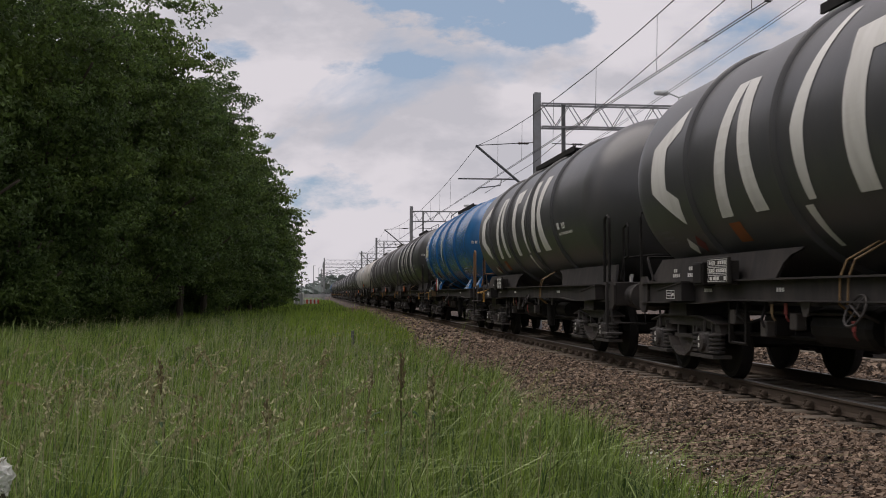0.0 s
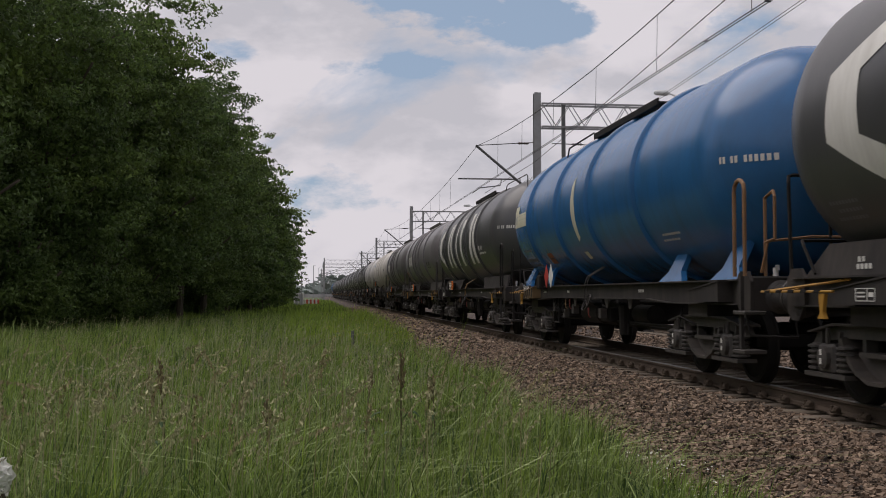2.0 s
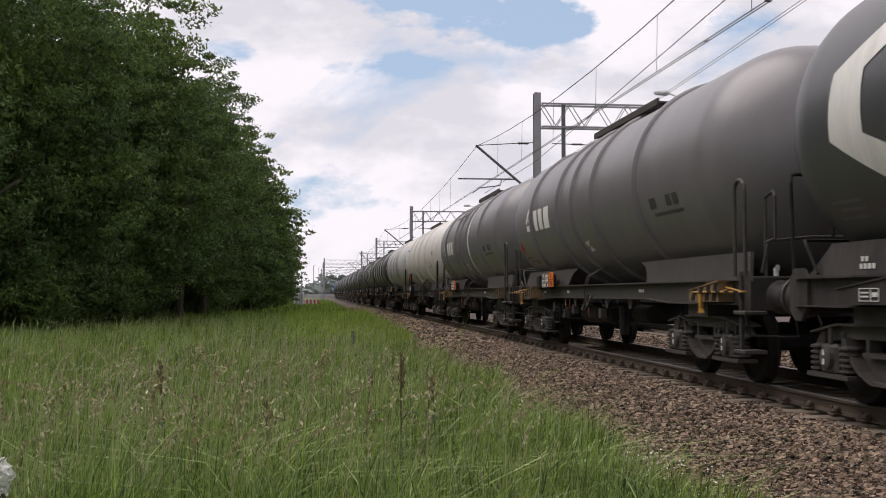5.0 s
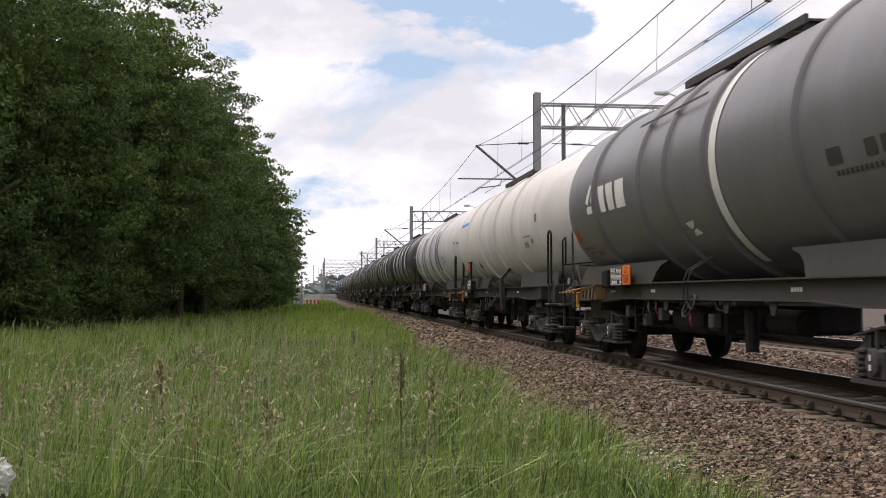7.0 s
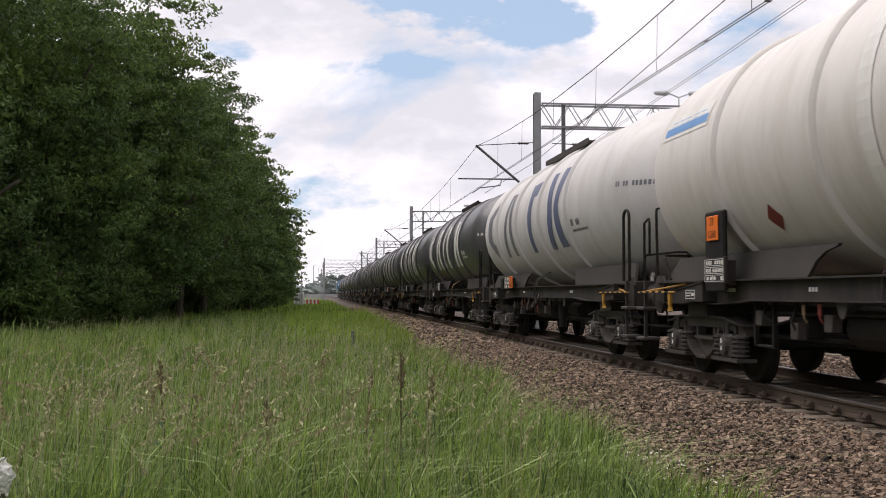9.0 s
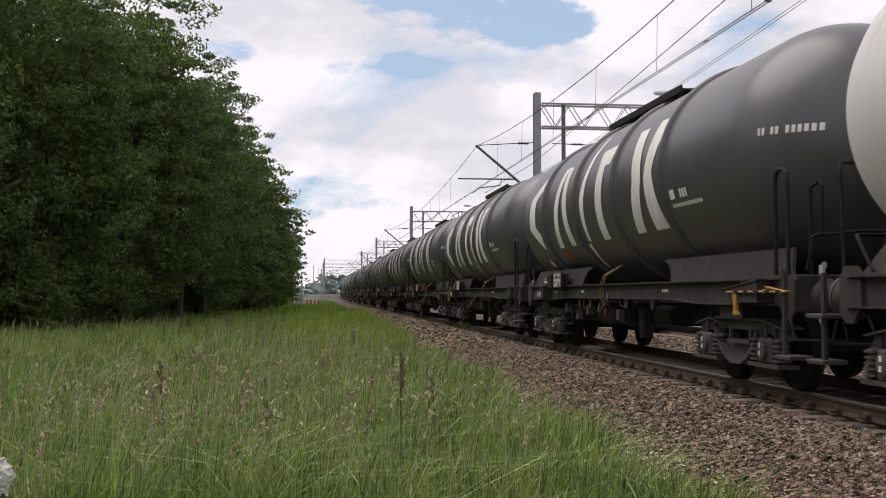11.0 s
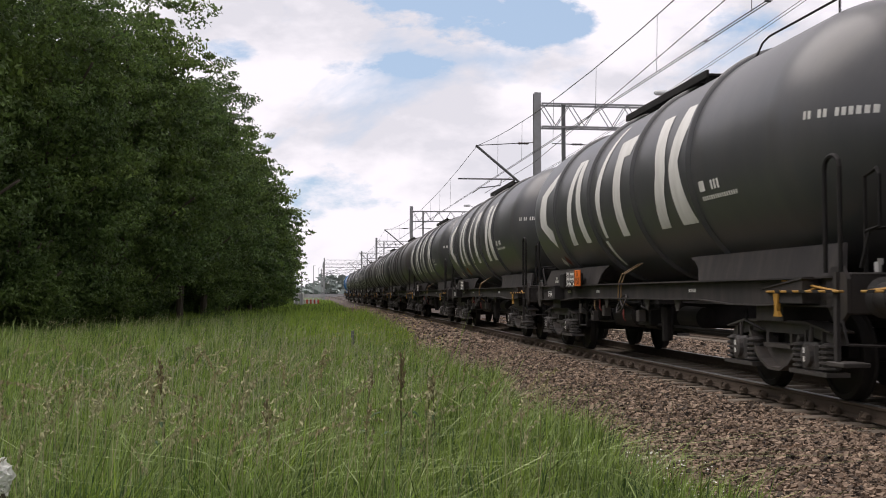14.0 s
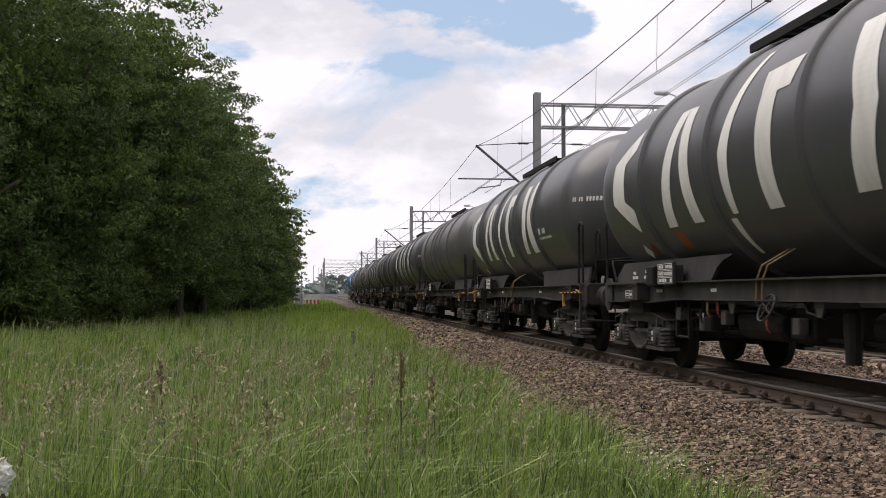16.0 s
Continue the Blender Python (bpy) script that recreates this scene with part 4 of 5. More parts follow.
def spring(bm):
    prof = [(0.31, 0.05)]
    for k in range(5):
        z = 0.325 + 0.055 * k
        prof += [(z, 0.075), (z + 0.012, 0.112), (z + 0.03, 0.112), (z + 0.042, 0.075)]
    prof.append((0.6, 0.05))
    return lathe(bm, prof, 8, "z")


def wheelset(bm):
    lathe(bm, [(-0.98, 0.07), (0.98, 0.07)], 10, "x")
    for s in (-1, 1):
        lathe(bm, [(s * 0.82, 0.10), (s * 0.815, 0.2), (s * 0.78, 0.30), (s * 0.80, 0.39), (s * 0.815, 0.40), (s * 0.815, 0.45), (s * 0.80, 0.458),
                   (s * 0.715, 0.462), (s * 0.70, 0.487), (s * 0.68, 0.487), (s * 0.675, 0.40), (s * 0.70, 0.38), (s * 0.69, 0.12)], 32, "x")
    box(bm, -0.83, -0.80, -0.05, 0.05, 0.2, 0.29)
    box(bm, 0.80, 0.83, -0.05, 0.05, -0.29, -0.2)
    return bm


SPINNERS = []


def add_bogie(w, y, dark):
    b = shared("bolster", "bogie", lambda bm: box(box(box(bm, -0.95, 0.95, -0.2, 0.2, 0.42, 0.72, 0.03), -0.9, 0.9, -1.2, -1.05, 0.45, 0.6), -0.9, 0.9, 1.05, 1.2, 0.45, 0.6),
               M_BLACK, w, "two-axle cast steel bogie")
    at(b, 0, y)
    for s in (-1, 1):
        shared(f"side{s}", "side_frame", lambda bm: bogie_side(bm, s * 1.03), M_BOGIE, b, smooth=False)
        for ay in (-0.9, 0.9):
            at(shared("axlebox", "axle_box", axlebox, M_BOGIE, b), s * 1.03, ay, 0, 0, 0, 0 if s < 0 else 180)
            if s < 0:
                for z in (0.40, 0.49):
                    at(shared(f"mark{z}", "reflector_mark", lambda bm: box(bm, -0.206, -0.202, -0.018, 0.018, z, z + 0.055), M_LETTER, b, "white paint mark"), -1.03, ay)
            for sy in (-0.3, 0.3):
                at(shared("spring", "coil_spring", spring, M_SPRING, b, "stacked coil spring"), s * 1.1, ay + sy)
    for ay in (-0.9, 0.9):
        ws = shared("wheelset", "wheelset", wheelset, M_BLACK, b, "dark steel wheels on an axle", True)
        at(ws, 0, ay, 0.46)
        SPINNERS.append((ws, ay, w))
    return b


def sill(bm):
    for x0, x1 in ((-1.22, -1.2), (1.2, 1.22)):
        pts = [(-6.9, 1.25), (6.66, 1.25), (6.66, 0.98), (4.3, 0.98), (3.3, 1.03), (-3.3, 1.03), (-4.3, 0.98), (-6.9, 0.98)]
        slab(bm, pts, x0, x1)
    for x0, x1 in ((-1.3, -1.1), (1.1, 1.3)):
        box(bm, x0, x1, -6.9, 6.66, 1.25, 1.27)
        box(bm, x0, x1, -3.3, 3.3, 1.015, 1.03)
        for s in (-1, 1):
            end = 6.9 if s < 0 else 6.66
            slab(bm, [(s * 3.3, 1.03), (s * 4.3, 0.98), (s * end, 0.98), (s * end, 0.965), (s * 4.3, 0.965), (s * 3.3, 1.015)], x0, x1)
    box(bm, -0.45, 0.45, -6.9, 6.66, 0.95, 1.2)
    for y in (-5.25, 5.25):
        box(bm, -1.2, 1.2, y - 0.35, y + 0.35, 0.8, 1.1)
    for y in (-2.2, 0, 2.2):
        box(bm, -1.2, 1.2, y - 0.08, y + 0.08, 1.0, 1.2)
    return bm


def gusset(bm, s):
    """Wedge-shaped box on the sill above a bogie, rising towards the front of the train."""
    y0, y1 = (5.5, 4.5) if s > 0 else (-5.5, -6.5)
    slab(bm, [(y0, 1.0), (y0, 1.14), (y1, 1.245), (y1, 1.0)], -1.41, -1.22)
    return slab(bm, [(y0, 1.14), (y0 + 0.03, 1.145), (y1 - 0.03, 1.265), (y1 - 0.03, 1.245)], -1.425, -1.22)


def gusset_stripe(bm, s, k):
    """One slanting warning stripe on the wedge's outer face."""
    y0 = (5.5, -5.5)[s < 0] - 0.08 - 0.24 * k
    t = lambda y: 1.14 + 0.105 * ((5.5, -5.5)[s < 0] - y)
    return slab(bm, [(y0, 1.012), (y0 - 0.12, 1.012), (y0 - 0.2, t(y0 - 0.2) - 0.012), (y0 - 0.08, t(y0 - 0.08) - 0.012)], -1.417, -1.411)


def gusset_panel(bm, s):
    """Small framed panel of markings on the wedge's outer face."""
    y0 = 5.1 if s > 0 else -5.9
    for a, b, c, d in ((0, 0.34, 0, 0.008), (0, 0.34, 0.11, 0.118), (0, 0.008, 0, 0.118), (0.2, 0.208, 0, 0.118), (0.332, 0.34, 0, 0.118), (0.03, 0.17, 0.035, 0.05), (0.03, 0.17, 0.07, 0.085), (0.23, 0.31, 0.04, 0.08)):
        box(bm, -1.416, -1.4115, y0 - b, y0 - a, 1.03 + c, 1.03 + d)
    return bm


def saddle(bm, sx, s):
    """Sloping cradle plate between the sill and the tank, cut to an arch at its inner end."""
    if s > 0:
        o = [(2.15, 1.272), (6.6, 1.272), (6.2, 1.6), (1.6, 1.6), (1.62, 1.575), (1.85, 1.53), (2.02, 1.44)]
    else:
        o = [(-2.95, 1.272), (-6.85, 1.272), (-6.75, 1.6), (-2.5, 1.6), (-2.52, 1.575), (-2.7, 1.53), (-2.84, 1.44)]
    a = [bm.verts.new((sx * (1.16 - 0.08 * (z - 1.27) / 0.39), y, z)) for y, z in o]
    b = [bm.verts.new((sx * (1.12 - 0.08 * (z - 1.27) / 0.39), y, z)) for y, z in o]
    n = len(o)
    bm.faces.new(a), bm.faces.new(b[::-1])
    for i in range(n):
        bm.faces.new((a[i], b[i], b[(i + 1) % n], a[(i + 1) % n]))
    return bm


def saddle_marks(bm):
    """Stencilled bars on the cradle plate over the rear bogie."""
    for y0, n, z in ((5.55, 2, 1.4), (5.55, 4, 1.33), (4.95, 3, 1.42), (4.95, 8, 1.33)):
        for k in range(n):
            y = y0 - 0.075 * k
            x = -(1.16 - 0.08 * (z - 1.27) / 0.39) - 0.006
            box(bm, x - 0.004, x, y - 0.05, y, z, z + 0.05)
    return bm


def blue_foot(bm, sx, y):
    """A narrow flared foot in place of the long cradle plate."""
    o = [(y - 0.5, 1.27), (y + 0.5, 1.27), (y + 0.26, 1.42), (y + 0.2, 1.75), (y - 0.2, 1.75), (y - 0.26, 1.42)]
    a = [bm.verts.new((sx * (1.2 - 0.25 * (z - 1.27) / 0.5), yy, z)) for yy, z in o]
    b = [bm.verts.new((sx * (1.12 - 0.25 * (z - 1.27) / 0.5), yy, z)) for yy, z in o]
    bm.faces.new(a), bm.faces.new(b[::-1])
    for i in range(6):
        bm.faces.new((a[i], b[i], b[(i + 1) % 6], a[(i + 1) % 6]))
    return bm


def headstock(bm):
    box(bm, -1.22, 1.22, 7.0, 7.1, 0.9, 1.3, 0.015)
    for x in (-1.26, 1.22):
        slab(bm, [(6.72, 1.27), (6.82, 1.36), (7.02, 1.36), (7.12, 1.24), (7.12, 0.92), (7.0, 0.82), (6.86, 0.82), (6.72, 0.98)], x, x + 0.04)
    box(bm, -0.25, 0.25, 7.12, 7.2, 0.88, 1.24, 0.02)
    tube(bm, [(0, 7.18, 1.06), (0, 7.42, 1.05), (0.0, 7.48, 1.0)], 0.05, 8)
    tube(bm, [(-0.3, 7.15, 0.95), (-0.32, 7.35, 0.6), (-0.28, 7.5, 0.5), (-0.2, 7.58, 0.6)], 0.03, 6)
    return bm


def buffer(bm):
    return lathe(bm, [(7.1, 0.2), (7.15, 0.155), (7.36, 0.155), (7.37, 0.12), (7.50, 0.12), (7.51, 0.19), (7.56, 0.235), (7.585, 0.225), (7.59, 0.1)], 20, "y", (0, 0, 1.06))


def hoop(bm, x, y, z0, z1, w, r=0.024):
    """An inverted U of bent pipe, standing along the wagon."""
    pts = [(x, y, z0), (x, y, z1 - 0.12)]
    pts += [(x, y + w / 2 - w / 2 * math.cos(math.pi * k / 6), z1 - 0.12 + 0.12 * math.sin(math.pi * k / 6)) for k in range(1, 6)]
    pts += [(x, y + w, z1 - 0.12), (x, y + w, z0)]
    return tube(bm, pts, r, 7)


def end_rails(bm):
    """Handrails and climbing loops at the platform end."""
    hoop(bm, -1.34, -7.16, 1.3, 2.42, 0.3)
    tube(bm, [(-1.1, -7.18, 1.3), (-1.1, -7.18, 2.2), (-1.1, -7.4, 2.26), (-1.1, -7.44, 2.2), (-1.1, -7.44, 1.72), (-1.1, -7.18, 1.68)], 0.02, 6)
    tube(bm, [(1.2, -7.15, 1.3), (1.2, -7.15, 2.3), (0.6, -7.15, 2.3), (0.6, -7.15, 1.3)], 0.02, 6)
    tube(bm, [(-1.15, -7.18, 1.34), (-1.1, -7.25, 1.7), (-0.6, -7.28, 1.75), (0.2, -7.28, 1.75)], 0.018, 6)
    return bm


def rear_rails(bm):
    """Low bent rails over the other end's platform."""
    tube(bm, [(-1.24, 6.75, 1.27), (-1.24, 6.8, 2.28), (-1.22, 6.84, 2.35), (-1.15, 6.88, 2.37), (-0.75, 6.95, 2.37), (-0.7, 6.95, 2.32), (-0.7, 6.95, 1.27)], 0.02, 6)
    tube(bm, [(-1.2, 6.3, 1.3), (-1.2, 6.55, 1.6), (-1.18, 6.62, 1.65), (-1.1, 6.75, 1.66), (0.9, 6.85, 1.66)], 0.018, 6)
    return bm


def end_steps(bm):
    box(bm, -1.41, -1.37, -7.2, -7.14, 0.42, 1.3)
    tube(bm, [(-1.3, -7.1, 0.85), (-1.3, -7.2, 0.62), (-0.75, -7.25, 0.6), (-0.72, -7.1, 0.85)], 0.016, 6)
    return bm


def step_board(bm, z):
    return box(bm, -1.46, -1.2, -7.42, -7.08, z, z + 0.045, 0.008)


def brake_tag(bm, y, z0, z1):
    """Small enamelled change-over handle hanging under the sill."""
    box(bm, -1.235, -1.222, y - 0.035, y + 0.035, z0 + 0.08, z1, 0.004)
    return tube(bm, [(-1.23, y, z0 + 0.1), (-1.23, y - 0.02, z0 + 0.04), (-1.2, y - 0.02, z0)], 0.012, 5)


def side_box(bm):
    """Shallow box with a lid rim beside the data panel."""
    box(bm, -1.38, -1.2, 3.8, 4.14, 1.2, 1.5, 0.012)
    return box(bm, -1.395, -1.38, 3.82, 4.12, 1.23, 1.48, 0.006)


def diamond(bm, y, a, d=0.17):
    k = math.degrees(d / TANK_R)
    return on_tank(bm, [(y, a - k), (y - d, a), (y, a + k), (y + d, a)], 0.007, 6, 6)


def chevron(bm):
    on_tank(bm, [(0.2, -29), (-0.12, -28), (-0.04, -31.5), (0.08, -33)], n=3)
    return on_tank(bm, [(0.06, -34), (-0.08, -32.5), (-0.2, -36), (0.1, -37)], n=3)


def walkway(bm):
    for i in range(14):
        y = -1.9 + 0.28 * i
        box(bm, -0.62, -0.2, y, y + 0.2, 4.26, 4.29)
        box(bm, 0.2, 0.62, y, y + 0.2, 4.26, 4.29)
    box(bm, -0.64, -0.60, -1.95, 2.05, 4.22, 4.33)
    box(bm, 0.60, 0.64, -1.95, 2.05, 4.22, 4.33)
    for y in (-1.8, 0, 1.9):
        box(bm, -0.6, 0.6, y - 0.03, y + 0.03, 4.1, 4.25)
    return bm


def top_rail(bm):
    """Bent grab rail along the top of the tank."""
    return tube(bm, [(-0.62, 2.0, 4.3), (-0.62, 2.1, 4.36), (-0.62, 4.2, 4.33), (-0.62, 4.4, 4.1)], 0.018, 6)


def end_rail(bm):
    """Safety rail from the walkway to the tank's front end, on two posts."""
    tube(bm, [(-0.6, -3.6, 4.14), (-0.6, -3.8, 4.28), (-0.6, -4.0, 4.32), (-0.6, -6.75, 4.3), (-0.6, -6.88, 4.24), (-0.6, -6.9, 3.5)], 0.014, 6)
    return tube(bm, [(-0.6, -5.8, 4.1), (-0.6, -5.8, 4.31)], 0.013, 6)


def manhole(bm):
    lathe(bm, [(4.1, 0.3), (4.32, 0.3), (4.33, 0.34), (4.36, 0.34), (4.40, 0.2)], 16, "z", (0, 0.4, 0))
    lathe(bm, [(4.1, 0.09), (4.38, 0.09), (4.42, 0.05)], 10, "z", (0, -0.7, 0))
    return bm


def brake_gear(bm):
    lathe(bm, [(0.3, 0.05), (0.32, 0.19), (0.4, 0.22), (1.5, 0.22), (1.58, 0.19), (1.6, 0.05)], 14, "y", (-0.85, 0, 0.76))
    lathe(bm, [(-2.3, 0.05), (-2.27, 0.15), (-1.5, 0.16), (-1.45, 0.05)], 20, "y", (-0.8, 0, 0.76))
    box(bm, -1.1, -0.85, 2.3, 2.6, 0.62, 0.85, 0.02)
    box(bm, -1.05, -0.7, -0.5, 0.1, 0.6, 0.86, 0.02)
    tube(bm, [(-0.9, -3.9, 0.6), (-0.9, 0.3, 0.62), (-0.9, 3.9, 0.6)], 0.025, 6)
    tube(bm, [(-0.3, -3.9, 0.5), (-0.3, 3.9, 0.52)], 0.035, 6)
    tube(bm, [(-1.1, 0.4, 0.9), (-1.1, 3.2, 0.88)], 0.02, 6)
    box(bm, -0.9, 0.9, -0.35, 0.35, 0.55, 1.0, 0.06)
    box(bm, -1.15, -1.1, 3.0, 3.05, 0.5, 1.0)
    box(bm, -1.15, -1.1, 3.5, 3.55, 0.5, 1.0)
    tube(bm, [(-1.12, 3.0, 0.5), (-1.12, 3.55, 0.5)], 0.02, 6)
    lathe(bm, [(0.4, 0.08), (0.9, 0.1), (0.95, 0.05)], 10, "z", (-1.0, -1.2, 0))
    return bm


def hand_wheel(bm):
    n = 18
    tube(bm, [(0, 0.16 * math.cos(2 * math.pi * k / n), 0.16 * math.sin(2 * math.pi * k / n)) for k in range(n + 1)], 0.014, 5)
    for k in range(4):
        tube(bm, [(0, 0, 0), (0.0, 0.16 * math.cos(math.pi * k / 2 + 0.4), 0.16 * math.sin(math.pi * k / 2 + 0.4))], 0.01, 4)
    tube(bm, [(0, 0, 0), (0.25, 0, 0)], 0.016, 5)
    return bm


def vent_pipes(bm, s=0.0):
    for dy in (0.0, 0.16):
        tube(bm, [(-0.9, s + dy - 0.18, 1.62), (-1.2, s + dy - 0.04, 1.42), (-1.25, s + dy, 1.25), (-1.25, s + 0.02 + dy, 1.0), (-1.1, s + dy, 0.88)], 0.012, 6)
    return bm


def corner_bar(bm):
    """Shunter's handle along the corner of the frame, with its bracket."""
    box(bm, -1.44, -1.38, -7.3, -5.7, 1.108, 1.132, 0.006)
    tube(bm, [(-1.41, -7.2, 1.125), (-1.27, -6.2, 1.2), (-1.25, -5.7, 1.235)], 0.014, 5)
    tube(bm, [(-1.41, -6.6, 1.125), (-1.27, -6.6, 1.17)], 0.012, 5)
    slab(bm, [(-5.98, 1.1), (-5.86, 1.1), (-5.9, 0.92), (-5.86, 0.86), (-6.0, 0.86), (-5.95, 0.92)], -1.43, -1.39)
    return bm


def corner_stripes(bm):
    for k in range(5):
        y = -7.2 + 0.28 * k
        slab(bm, [(y, 1.104), (y + 0.13, 1.104), (y + 0.16, 1.135), (y + 0.03, 1.135)], -1.443, -1.437)
    return bm


def data_panel(bm):
    box(bm, -1.39, -1.34, 2.95, 3.6, 1.22, 1.54, 0.01)
    box(bm, -1.34, -1.2, 3.05, 3.5, 1.2, 1.5, 0.01)
    return bm


def data_marks(bm):
    """Three ruled rows of stencilled bars."""
    for r_, (n, y1) in enumerate(((8, 3.58), (10, 3.58), (5, 3.58))):
        z = 1.245 + 0.095 * (2 - r_)
        for zz in (z, z + 0.075):
            box(bm, -1.3945, -1.391, 2.98, y1, zz, zz + 0.007)
        for yy in (2.98, y1 - 0.007, 3.42 - 0.05 * r_):
            box(bm, -1.3945, -1.391, yy, yy + 0.007, z + 0.007, z + 0.075)
        for c in range(n):
            if (r_ * 5 + c) % 7 != 4:
                y = 3.0 + 0.56 * c / n
                box(bm, -1.3945, -1.391, y, y + 0.34 / n, z + 0.018, z + 0.062)
    return bm


def sill_marks(bm):
    """Small stencilled bars on the sill."""
    for y0, n in ((-3.0, 4), (-6.0, 5), (1.8, 3), (3.9, 4)):
        for k in range(n):
            box(bm, -1.2235, -1.2205, y0 + 0.07 * k, y0 + 0.05 + 0.07 * k, 1.12, 1.165)
    return bm


def sill_tab(bm):
    return slab(bm, [(-2.45, 1.015), (-2.2, 1.015), (-2.28, 0.86), (-2.37, 0.86)], -1.24, -1.225)


HOSES = (((-1.15, 3.2, 1.0), (-1.2, 3.15, 0.85), (-1.12, 3.0, 0.75), (-1.0, 2.9, 0.8)), ((-1.15, 2.4, 1.0), (-1.22, 2.4, 0.8), (-1.2, 2.35, 0.72)),
         ((-1.1, -4.4, 0.9), (-1.2, -4.6, 0.78), (-1.12, -4.85, 0.7), (-1.0, -5.0, 0.62)), ((-0.5, -7.12, 1.0), (-0.52, -7.35, 0.72), (-0.5, -7.5, 0.62), (-0.42, -7.58, 0.7)),
         ((-1.15, 1.9, 1.0), (-1.2, 1.8, 0.86), (-1.05, 1.65, 0.8)), ((-1.2, -0.6, 1.0), (-1.25, -0.75, 0.9), (-1.18, -1.0, 0.85), (-1.0, -1.1, 0.9)))


def valve_box(bm):
    return box(bm, -1.2, -1.08, -0.08, 0.08, -0.09, 0.09, 0.012)


def tall_bracket(bm):
    """Flat upright on the sill whose top is bent in against the tank."""
    prof = [(-1.25, 0.82), (-1.36, 0.82), (-1.38, 1.52), (-1.14, 1.78), (-1.1, 1.74), (-1.3, 1.5)]
    a, b = ([bm.verts.new((x, y, z)) for x, z in prof] for y in (-1.34, -1.08))
    bm.faces.new(a), bm.faces.new(b[::-1])
    for i in range(6):
        bm.faces.new((a[i], a[(i + 1) % 6], b[(i + 1) % 6], b[i]))
    return bm


def side_tray(bm):
    """Open hanging frame under the sill, wider at the top, with a sloping floor."""
    for y0, y1 in ((-1.3, -1.42), (-2.45, -2.33)):
        slab(bm, [(y0, 0.97), (y0 + (0.2 if y0 < -2 else -0.2) * 0.6, 0.44), (y1 + (0.2 if y0 < -2 else -0.2) * 0.6, 0.44), (y1, 0.97)], -0.93, -0.87)
    box(bm, -0.95, -0.85, -2.34, -1.41, 0.4, 0.52)
    box(bm, -0.94, -0.86, -2.42, -1.34, 0.86, 0.96)
    return bm


def lamp_bracket(bm):
    return box(box(bm, -0.985, -0.955, -7.2, -7.12, 1.3, 1.4), -0.995, -0.945, -7.21, -7.2, 1.37, 1.43)


def hazard_plate(bm):
    return box(bm, -1.40, -1.38, 2.5, 2.9, 1.24, 1.54, 0.006)


def plate_digits(bm, text, y, z, size, x=-1.4045):
    """Raised black digits on the plate, facing the near side."""
    cu = bpy.data.curves.new("digits", "FONT")
    cu.body, cu.size, cu.align_x, cu.align_y = text, size, "CENTER", "CENTER"
    ob = bpy.data.objects.new("digits", cu)
    me = bpy.data.meshes.new_from_object(ob)
    me.transform(pose(x, y, z, 90, 0, -90))
    bm.from_mesh(me)
    bpy.data.objects.remove(ob)
    bpy.data.meshes.remove(me)
    bpy.data.curves.remove(cu)
    return bm


def joined(bm):
    bmesh.ops.remove_doubles(bm, verts=bm.verts[:], dist=0.012)
    return bm


def shape_bracket(bm, dy=0.0):
    for q in ([(5.46, -10), (4.86, -10), (4.84, 12), (5.40, 14)], [(5.40, 14), (4.84, 12), (4.42, 19), (4.38, 32)], [(5.46, -10), (4.86, -10), (4.48, -16), (4.54, -30)]):
        on_tank(bm, q)
    return joined(bm)


def shape_wedge(bm, dy=0.0):
    on_tank(bm, [(3.3, -30), (2.95, -30), (2.42, 31), (2.74, 31)])
    on_tank(bm, [(2.3, -30), (1.95, -30), (2.1, 30), (2.42, 31)])
    return joined(bm)


def shape_stroke(bm, dy=0.0):
    for q in ([(0.98, -29), (0.82, -29), (0.71, 0), (1.01, 0)], [(1.01, 0), (0.71, 0), (0.35, 46), (0.5, 46)], [(1.08, -52), (0.98, -52), (0.95, -31), (1.13, -31)]):
        on_tank(bm, [(y + dy, a) for y, a in q])
    return joined(bm)


def shape_flag(bm, dy=0.0):
    for q in ([(-0.02, -30), (-0.38, -30), (-0.48, 0), (-0.07, 0)], [(-0.07, 0), (-0.48, 0), (-0.5, 18), (-0.1, 18)], [(-0.1, 18), (-0.8, 18), (-0.9, 31), (-0.02, 30)]):
        on_tank(bm, [(y + dy, a) for y, a in q])
    return joined(bm)


def shape_split(bm, dy=0.0):
    for q in ([(-1.2, -30), (-1.6, -30), (-1.92, 0), (-1.5, 0)], [(-1.5, 0), (-1.92, 0), (-1.75, 32), (-1.31, 32)], [(-2.1, -30), (-2.68, -30), (-2.42, 3), (-2.06, 1)],
              [(-2.06, 1), (-2.42, 3), (-2.78, 32), (-2.25, 33)]):
        on_tank(bm, [(y + dy, a) for y, a in q])
    return joined(bm)


# which shapes a wagon carries, and how far each is moved along the tank
SHAPES_A = (("bracket", shape_bracket, 0), ("wedge", shape_wedge, 0), ("stroke", shape_stroke, 0), ("flag", shape_flag, 0), ("split", shape_split, -0.72))
SHAPES_B = (("bracket", shape_bracket, 0), ("wedge", shape_wedge, 0), ("stroke", shape_stroke, -1.4), ("flag", shape_flag, 0.85), ("split", shape_split, 0))
SHAPES_C = (("bracket", shape_bracket, 0), ("wedge", shape_wedge, 0), ("flag", shape_flag, 0.15), ("split", shape_split, -0.5))


